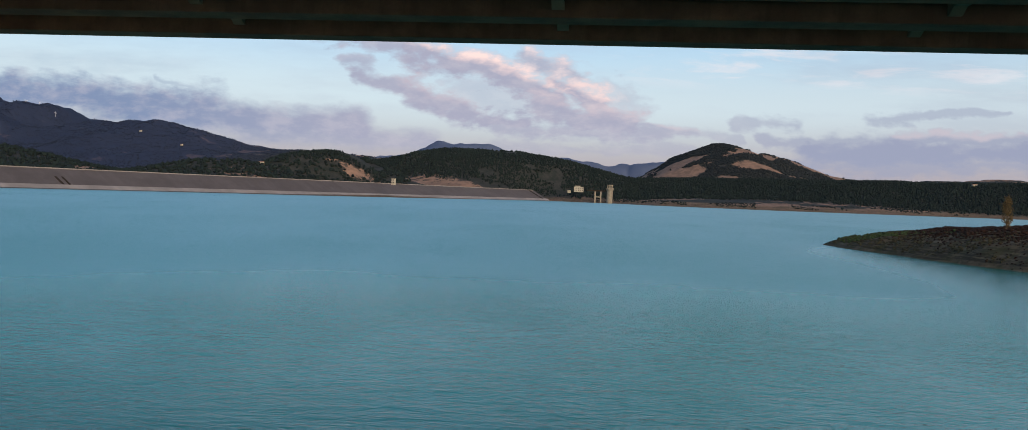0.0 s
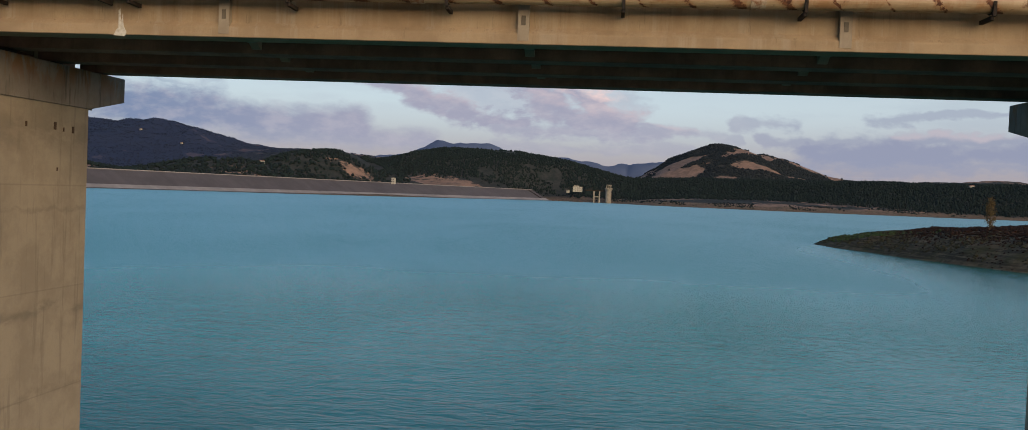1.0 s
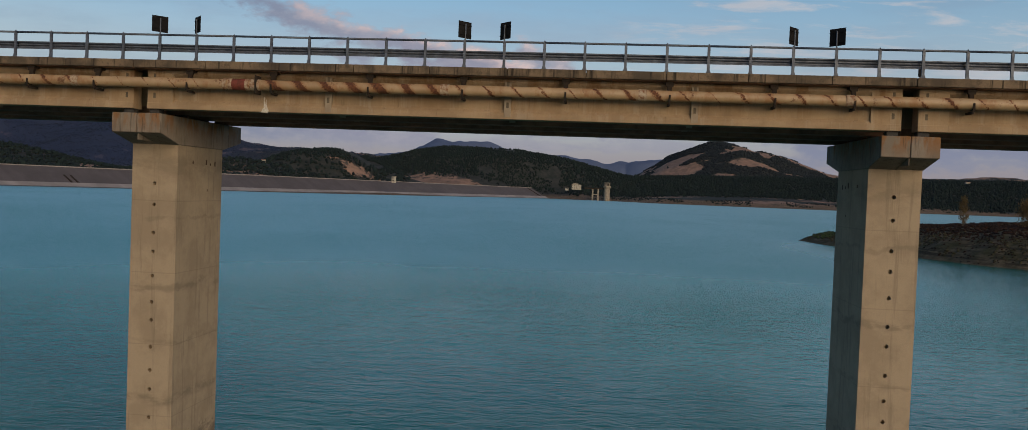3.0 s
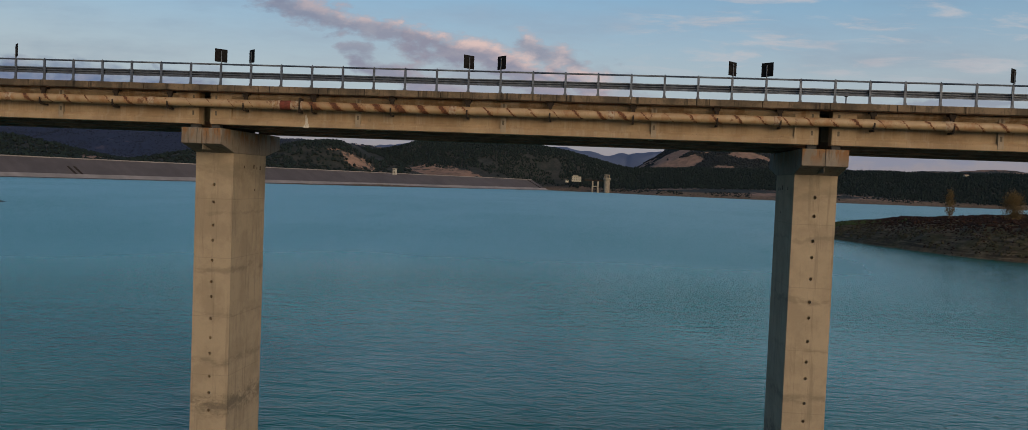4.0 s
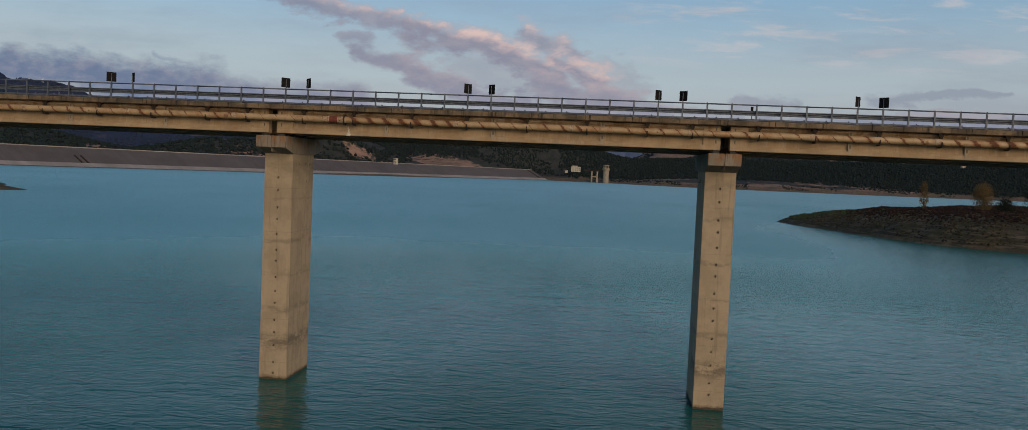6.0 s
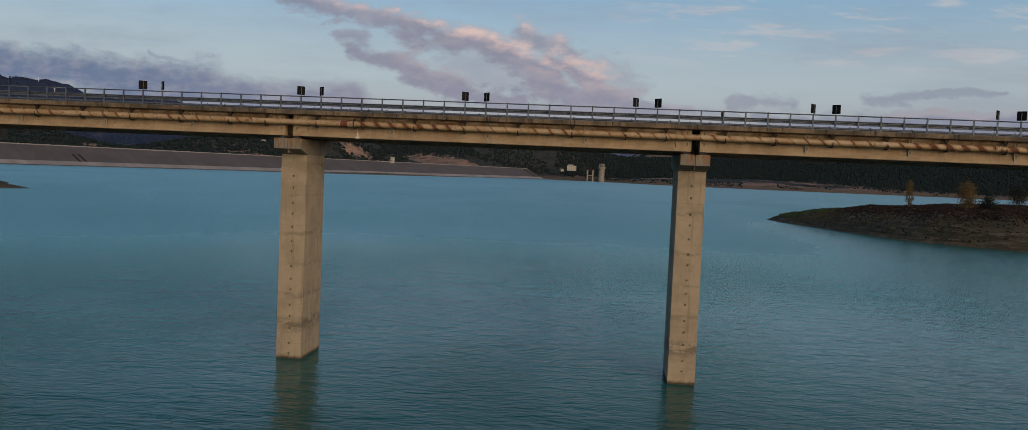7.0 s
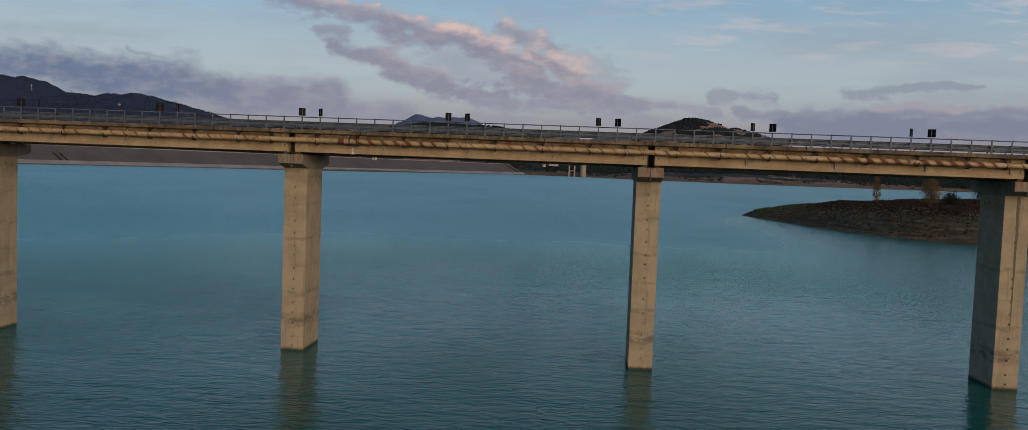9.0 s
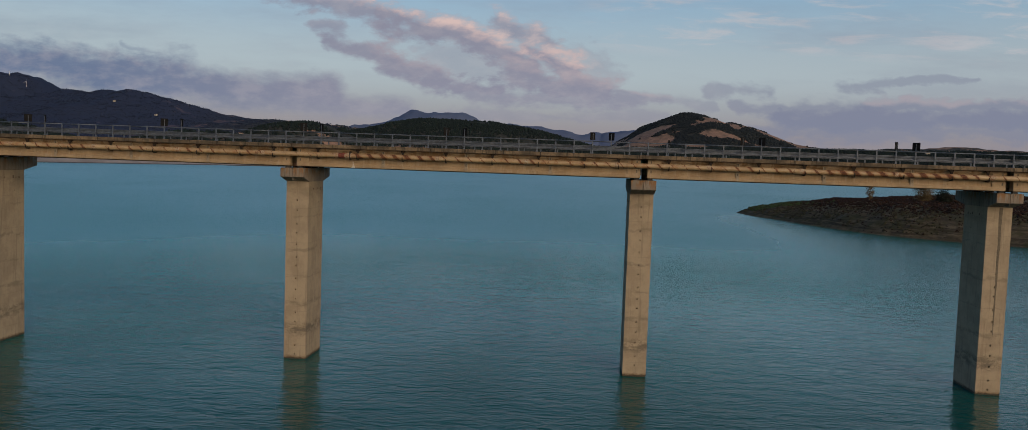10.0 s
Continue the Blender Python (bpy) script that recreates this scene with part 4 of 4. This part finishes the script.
def pier_cap():
    bm = bmesh.new()
    outline = [(12.33, 16.98), (12.33, 16.2), (13.86, 15.8), (18.05, 15.8), (19.95, 16.2), (19.95, 16.98)]
    prism(bm, outline, -1.05, -0.012)
    prism(bm, outline, 0.012, 1.05)
    box(bm, -0.02, 0.02, 12.45, 19.8, 15.9, 16.9)
    bmesh.ops.bevel(bm, geom=[e for e in bm.edges if e.calc_length() > 0.3], offset=0.02, segments=1, affect="EDGES")
    return bm


GIRDERS = (12.89, 14.90, 16.93, 18.95)
FEET = (17.18, 17.12, 17.07, 17.02)    # the deck falls away from the pipe side
pier = thing("bridge_pier", (MID - SPAN / 2, 16, 0), "tall rectangular concrete bridge pier with a hammerhead cap, standing in water", "pier", "bridge piers")
here = Matrix.Translation((0, -16, 0))


def under(ob, m=here):
    ob.matrix_local = m
    return ob


under(part("shaft", pier_shaft(14.15), PIER, pier))
other_shaft = mesh_of(pier_shaft(14.73), "shaft", PIER)
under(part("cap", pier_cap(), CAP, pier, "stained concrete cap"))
for y, foot in zip(GIRDERS, FEET):
    pad = mesh_of(box(bmesh.new(), -0.2, 0.2, -0.18, 0.18, 16.98, foot), "bearing", RUBBER)
    for x in (-0.55, 0.55):
        under(part("bearing", pad, None, pier), Matrix.Translation((x, y - 16, 0)))
rust_spot = mesh_of(box(bmesh.new(), -0.012, 0.012, -0.05, 0.05, -0.1, 0.1), "rusty_insert", RUST)
for y, z, size in ((15.2, 15.12, 0.7), (16.45, 15.16, 1.1), (16.85, 15.08, 0.6), (17.3, 15.1, 1.0), (16.6, 13.9, 0.5)):
    for x in (1.0, -1.0):
        under(part("rusty_insert", rust_spot, None, pier), Matrix.Translation((x, y - 16, z)) @ Matrix.Diagonal((1, size, size, 1)))
for x in PIERS:
    if abs(x - (MID - SPAN / 2)) > 1:
        made = copy_thing(pier, Matrix.Translation((x, 16, 0)))
        if round(x / 29.5) % 2 == 0:
            for ob in made.children:
                if ob.name.startswith("shaft"):
                    ob.data = other_shaft

# one span: girders, diaphragms, slab, edge panels, road
span = thing("bridge_span", (MID, 16, 0), "cream concrete girder span carrying a road over the lake", "bridge span", "bridge spans")
A, B = -14.7, 14.7


def girder_mesh(foot):
    bm = bmesh.new()
    web, bulb = 0.18, 0.32
    side = [(bulb, foot), (bulb, 17.42), (web, 17.56), (web, 18.45), (bulb, 18.6), (bulb, 18.74)]
    prism(bm, [(-a, b) for a, b in side] + [(a, b) for a, b in side[::-1]], A, B)
    bmesh.ops.bevel(bm, geom=[e for e in bm.edges if e.calc_length() > 5], offset=0.015, segments=1, affect="EDGES")
    return bm


# inner girders use the shaded copy of the concrete
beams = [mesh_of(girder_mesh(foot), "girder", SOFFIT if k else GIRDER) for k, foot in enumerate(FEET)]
block = mesh_of(box(bmesh.new(), -0.55, 0.55, -0.305, 0.305, 17.3, 18.70, 0.012), "end_block", GIRDER)
rib = mesh_of(prism(bmesh.new(), [(-0.15, 17.24), (-0.335, 17.26), (-0.335, 18.62), (-0.15, 18.68)], -0.13, 0.13), "stiffener", RIB)
pocket = mesh_of(box(bmesh.new(), -0.05, 0.05, -0.008, 0.008, -0.11, 0.11, 0.004), "anchor_pocket", DAMP)
for k, y in enumerate(GIRDERS):
    g_ = under(part("girder", beams[k], None, span), Matrix.Translation((0, y - 16, 0)))
    for x in (A + 0.547, B - 0.547):
        b_ = part("end_block", block, None, g_)
        b_.location.x = x
    if k in (0, 3):
        for x in (-7.15, 0.0, 7.15):
            part("stiffener", rib, None, g_).matrix_local = pose(x, 0, 0, 0, 0, 180 if k else 0)
    if k == 0:
        for x in (A + 0.3, -7.15, 0.0, 7.15, B - 0.3):
            for z in (17.72, 18.52):
                part("anchor_pocket", pocket, None, g_).location = (x, -0.308 if abs(x) > 10 else -0.340, z)
for k in range(3):
    for x in (-7.15, 0.0, 7.15):
        y0, y1 = GIRDERS[k] + 0.15, GIRDERS[k + 1] - 0.15
        arch = [(y0, 18.7), (y0, 17.2), (y0 + 0.25, 17.22), (y0 + 0.45, 17.34), (y1 - 0.45, 17.34), (y1 - 0.25, 17.22), (y1, 17.2), (y1, 18.7)]
        under(part("diaphragm", prism(bmesh.new(), [(a - 16, b) for a, b in arch], x - 0.12, x + 0.12), RIB, span), Matrix())
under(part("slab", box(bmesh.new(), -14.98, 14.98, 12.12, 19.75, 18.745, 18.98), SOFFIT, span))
under(part("road_surface", box(bmesh.new(), -14.99, 14.99, 12.55, 19.3, 18.984, 19.03), ASPHALT, span, "worn asphalt"))
panel = mesh_of(box(bmesh.new(), 0.012, 2.988, -0.17, 0.2, 18.77, 19.08, 0.015), "edge_panel", EDGE)
for k in range(10):
    for y, turn in ((12.17, 0), (19.72, 180)):
        m = Matrix.Translation((-15 + 3 * k + (3 if turn else 0), y - 16, 0)) @ pose(0, 0, 0, 0, 0, turn)
        under(part("edge_panel", panel, None, span), m)
for a, b in zip(SUPPORTS, SUPPORTS[1:]):
    if abs((a + b) / 2 - MID) > 1:
        copy_thing(span, Matrix.Translation(((a + b) / 2, 16, 0))).scale.x = (b - a) / SPAN

for end, sign in ((LAST, 1), (FIRST, -1)):
    ab = thing("abutment", (end + sign * 1.2, 16, 0), "concrete abutment where the bridge meets the bank", "abutment")
    part("wall", box(bmesh.new(), -1.1, 1.1, -4.5, 4.5, -6, 16.98, 0.03), CAP, ab)
    r = box(bmesh.new(), end + sign * 0.0 if sign > 0 else end - 200, end + 200 if sign > 0 else end, 12.4, 19.6, 18.2, 19.02)
    tagged(part("road", r, ASPHALT), "asphalt road leading off the bridge", "road", kind="structure")


# guard rails: posts, corrugated beam, and on the lake side a top rail
POST, POST_AT = 1.54, -2.70


def wave_beam(length):
    bm = bmesh.new()
    front = [(0.0, -0.155), (0.0, -0.11), (-0.08, -0.07), (-0.08, -0.03), (-0.02, 0.0), (-0.08, 0.03), (-0.08, 0.07), (0.0, 0.11), (0.0, 0.155)]
    outline = front + [(a + 0.012, b) for a, b in front[::-1]]
    prism(bm, outline, 0, length)
    for x in (0.45, length - 0.55):
        for z in (-0.05, 0.05):
            box(bm, x - 0.02, x + 0.02, -0.10, -0.078, z - 0.02, z + 0.02)
    return bm


def post_mesh(high):
    bm = bmesh.new()
    prism(bm, [(-0.05, -0.035), (0.05, -0.035), (0.05, 0.035), (0.04, 0.035), (0.04, -0.02), (-0.04, -0.02), (-0.04, 0.035), (-0.05, 0.035)], 0, high, "z")
    tube(bm, (0, 0, high), (0, 0, high + 0.05), 0.04, 0.02, 8)
    box(bm, -0.11, 0.11, -0.10, 0.10, 0.0, 0.02)
    prism(bm, [(-0.09, 0.0), (0.09, 0.0), (0.045, 0.16), (-0.045, 0.16)], -0.045, -0.036, "y")
    return bm


def guard_rail(y, turn, high, top, label):
    ob = thing("guard_rail", (0, y, 19.08), label, "guard rail", "guard rails of the bridge")
    p = mesh_of(post_mesh(high), "post", STEEL)
    w = mesh_of(wave_beam(2 * POST + 0.06), "beam", STEEL)
    t = mesh_of(tube(bmesh.new(), (0, 0, 0), (2 * POST - 0.005, 0, 0), 0.042, sides=10), "top_rail", STEEL, True)
    first = math.ceil((FIRST - POST_AT) / POST)
    last = int((LAST - POST_AT) / POST)
    side = -1 if turn else 1
    for k in range(first, last + 1):
        x = POST_AT + POST * k
        part("post", p, None, ob).matrix_local = Matrix.Translation((x, 0, -0.002))
        if k % 2 == 0 and k + 2 <= last:
            part("beam", w, None, ob).matrix_local = Matrix.Translation((x, side * 0.14, 0.52)) @ (pose(2 * POST, 0, 0, 0, 0, 180) if side > 0 else Matrix())
            if top:
                part("top_rail", t, None, ob).matrix_local = Matrix.Translation((x, 0, high - 0.03))
    return ob


guard_rail(12.2, 0, 1.05, True, "galvanised steel guard rail with a round top rail")
guard_rail(19.65, 180, 0.72, False, "low galvanised steel guard rail on the far edge of the bridge")


# backs of curve signs, fixed in pairs to neighbouring posts
def curve_sign(x, turn):
    ob = thing("curve_sign", (x, 12.2, 20.05), "black square back of a curve warning sign on a rail post", "road sign", "curve signs along the bridge")
    bm = bmesh.new()
    tube(bm, (0, -0.02, -0.35), (0, -0.02, 0.70), 0.026, sides=8)
    part("pole", bm, STEEL, ob)
    bm = box(bmesh.new(), -0.32, 0.32, 0.012, 0.035, 0.16, 0.80, 0.004)
    box(bm, -0.32, 0.32, -0.012, 0.014, 0.28, 0.31)
    box(bm, -0.32, 0.32, -0.012, 0.014, 0.64, 0.67)
    part("panel", bm, BOARD, ob)
    ob.matrix_world = pose(x, 12.2, 20.05, 0, 0, turn)


for k in range(-12, 11):
    x = POST_AT + POST * 8 * k
    if FIRST + 3 < x < LAST - 3:
        curve_sign(x, 50)
        curve_sign(x + POST, -46)

marker = thing("delineator_post", (16.7, 19.45, 19.0), "thin roadside delineator post with a black top", "road post")
part("pole", tube(bmesh.new(), (0, 0, 0), (0, 0, 1.2), 0.035, sides=8), STEEL, marker)
part("black_head", box(bmesh.new(), -0.09, 0.09, -0.04, 0.04, 1.2, 1.62, 0.01), BOARD, marker)


# ---------------------------------------------------------------- the water pipe along the bridge
PIPE_Y, PIPE_Z, PIPE_R = 12.19, 18.20, 0.205


def ring_of(bm, x0, x1, r, sides=24):
    return tube(bm, (x0, 0, 0), (x1, 0, 0), r, sides=sides)


def pipe_run(x0, x1):
    ob = thing("water_pipe", (x0, PIPE_Y, PIPE_Z), "cream painted steel pipe with spiral rust marks, hung along the bridge", "pipe", "pipe lengths along the bridge")
    part("pipe", ring_of(bmesh.new(), 0.0, x1 - x0 - 0.005, PIPE_R, 28), PIPE, ob, smooth=False)
    part("collar", ring_of(bmesh.new(), -0.16, 0.16, PIPE_R + 0.018, 28), WHITE_LEAD, ob, "whitish sealed joint")
    return ob


for k in range(-26, 22):
    x0 = -10.95 + 7.55 * k
    if FIRST < x0 < LAST - 8:
        pipe_run(x0, x0 + 7.55)
repair = thing("pipe_coupling", (-11.6, PIPE_Y, PIPE_Z), "red lead coupling with whitish clamps on the pipe", "pipe coupling")
part("sleeve", ring_of(bmesh.new(), -0.42, 0.36, PIPE_R + 0.02, 28), RED_LEAD, repair)
for x in (-0.62, -0.38, 0.30, 0.52):
    part("band", ring_of(bmesh.new(), x - 0.07, x + 0.07, PIPE_R + 0.03, 28), WHITE_LEAD, repair)
part("frame_plate", box(bmesh.new(), 0.66, 0.72, -0.27, 0.27, -0.36, 0.36, 0.01), IRON, repair)


def hanger(x):
    ob = thing("pipe_hanger", (x, PIPE_Y, PIPE_Z), "dark iron bracket holding the pipe under the deck edge", "bracket", "pipe hangers")
    bm = bmesh.new()
    box(bm, -0.16, 0.16, 0.0, 0.36, 0.46, 0.54, 0.008)
    prism(bm, [(-0.14, 0.47), (0.14, 0.47), (0.05, 0.30), (-0.05, 0.30)], 0.08, 0.2, "y")
    box(bm, -0.085, 0.085, 0.03, 0.17, 0.19, 0.47, 0.01)
    box(bm, -0.14, 0.14, 0.02, 0.06, 0.36, 0.47, 0.006)
    part("bracket", bm, IRON, ob)
    bm = bmesh.new()
    for k in range(9):
        a, b = math.pi * (0.06 + 0.88 * k / 9), math.pi * (0.06 + 0.88 * (k + 1) / 9)
        for s in (1,):
            r = PIPE_R + 0.015
            tube(bm, (0, -r * math.cos(a), -r * math.sin(a)), (0, -r * math.cos(b), -r * math.sin(b)), 0.022, sides=6)
    box(bm, -0.04, 0.04, -0.10, 0.45, -0.36, -0.27, 0.006)
    box(bm, -0.035, 0.035, -0.22, -0.16, -0.30, 0.02)
    part("cradle", bm, IRON, ob)


for a, b in zip(SUPPORTS, SUPPORTS[1:]):
    base = (a + b) / 2
    for dx in (-12.75, -9.3, -5.4, -1.7, 2.25, 6.15, 10.0, 12.85):
        hanger(base + dx)

stain = thing("lime_stain", (-10.75, 12.565, 17.14), "white lime drip on the girder below a pipe joint", "stain")
bm = bmesh.new()
drips = [(-0.16, 0.02), (-0.10, 0.16), (-0.04, 0.20), (-0.05, 0.62), (0.0, 0.66), (0.02, 0.30), (0.06, 0.55), (0.09, 0.24), (0.17, 0.10), (0.12, 0.0)]
prism(bm, drips, -0.003, 0.0, "y")
part("crust", bm, LIME, stain)

damp = thing("damp_streak", (43.58, 13.858, 15.78), "dark damp streak running down a pier face", "stain")
bm = bmesh.new()
edge_l = [((-0.13 - 0.03 * math.sin(k * 1.7)) * (1 - k / 14), -1.05 * k) for k in range(11)]
edge_r = [((0.14 + 0.03 * math.sin(k * 2.3 + 1)) * (1 - k / 14), -1.05 * k) for k in range(11)]
prism(bm, edge_l + [(0.0, -11.2)] + edge_r[::-1], -0.003, 0.0, "y")
part("film", bm, DAMP, damp)
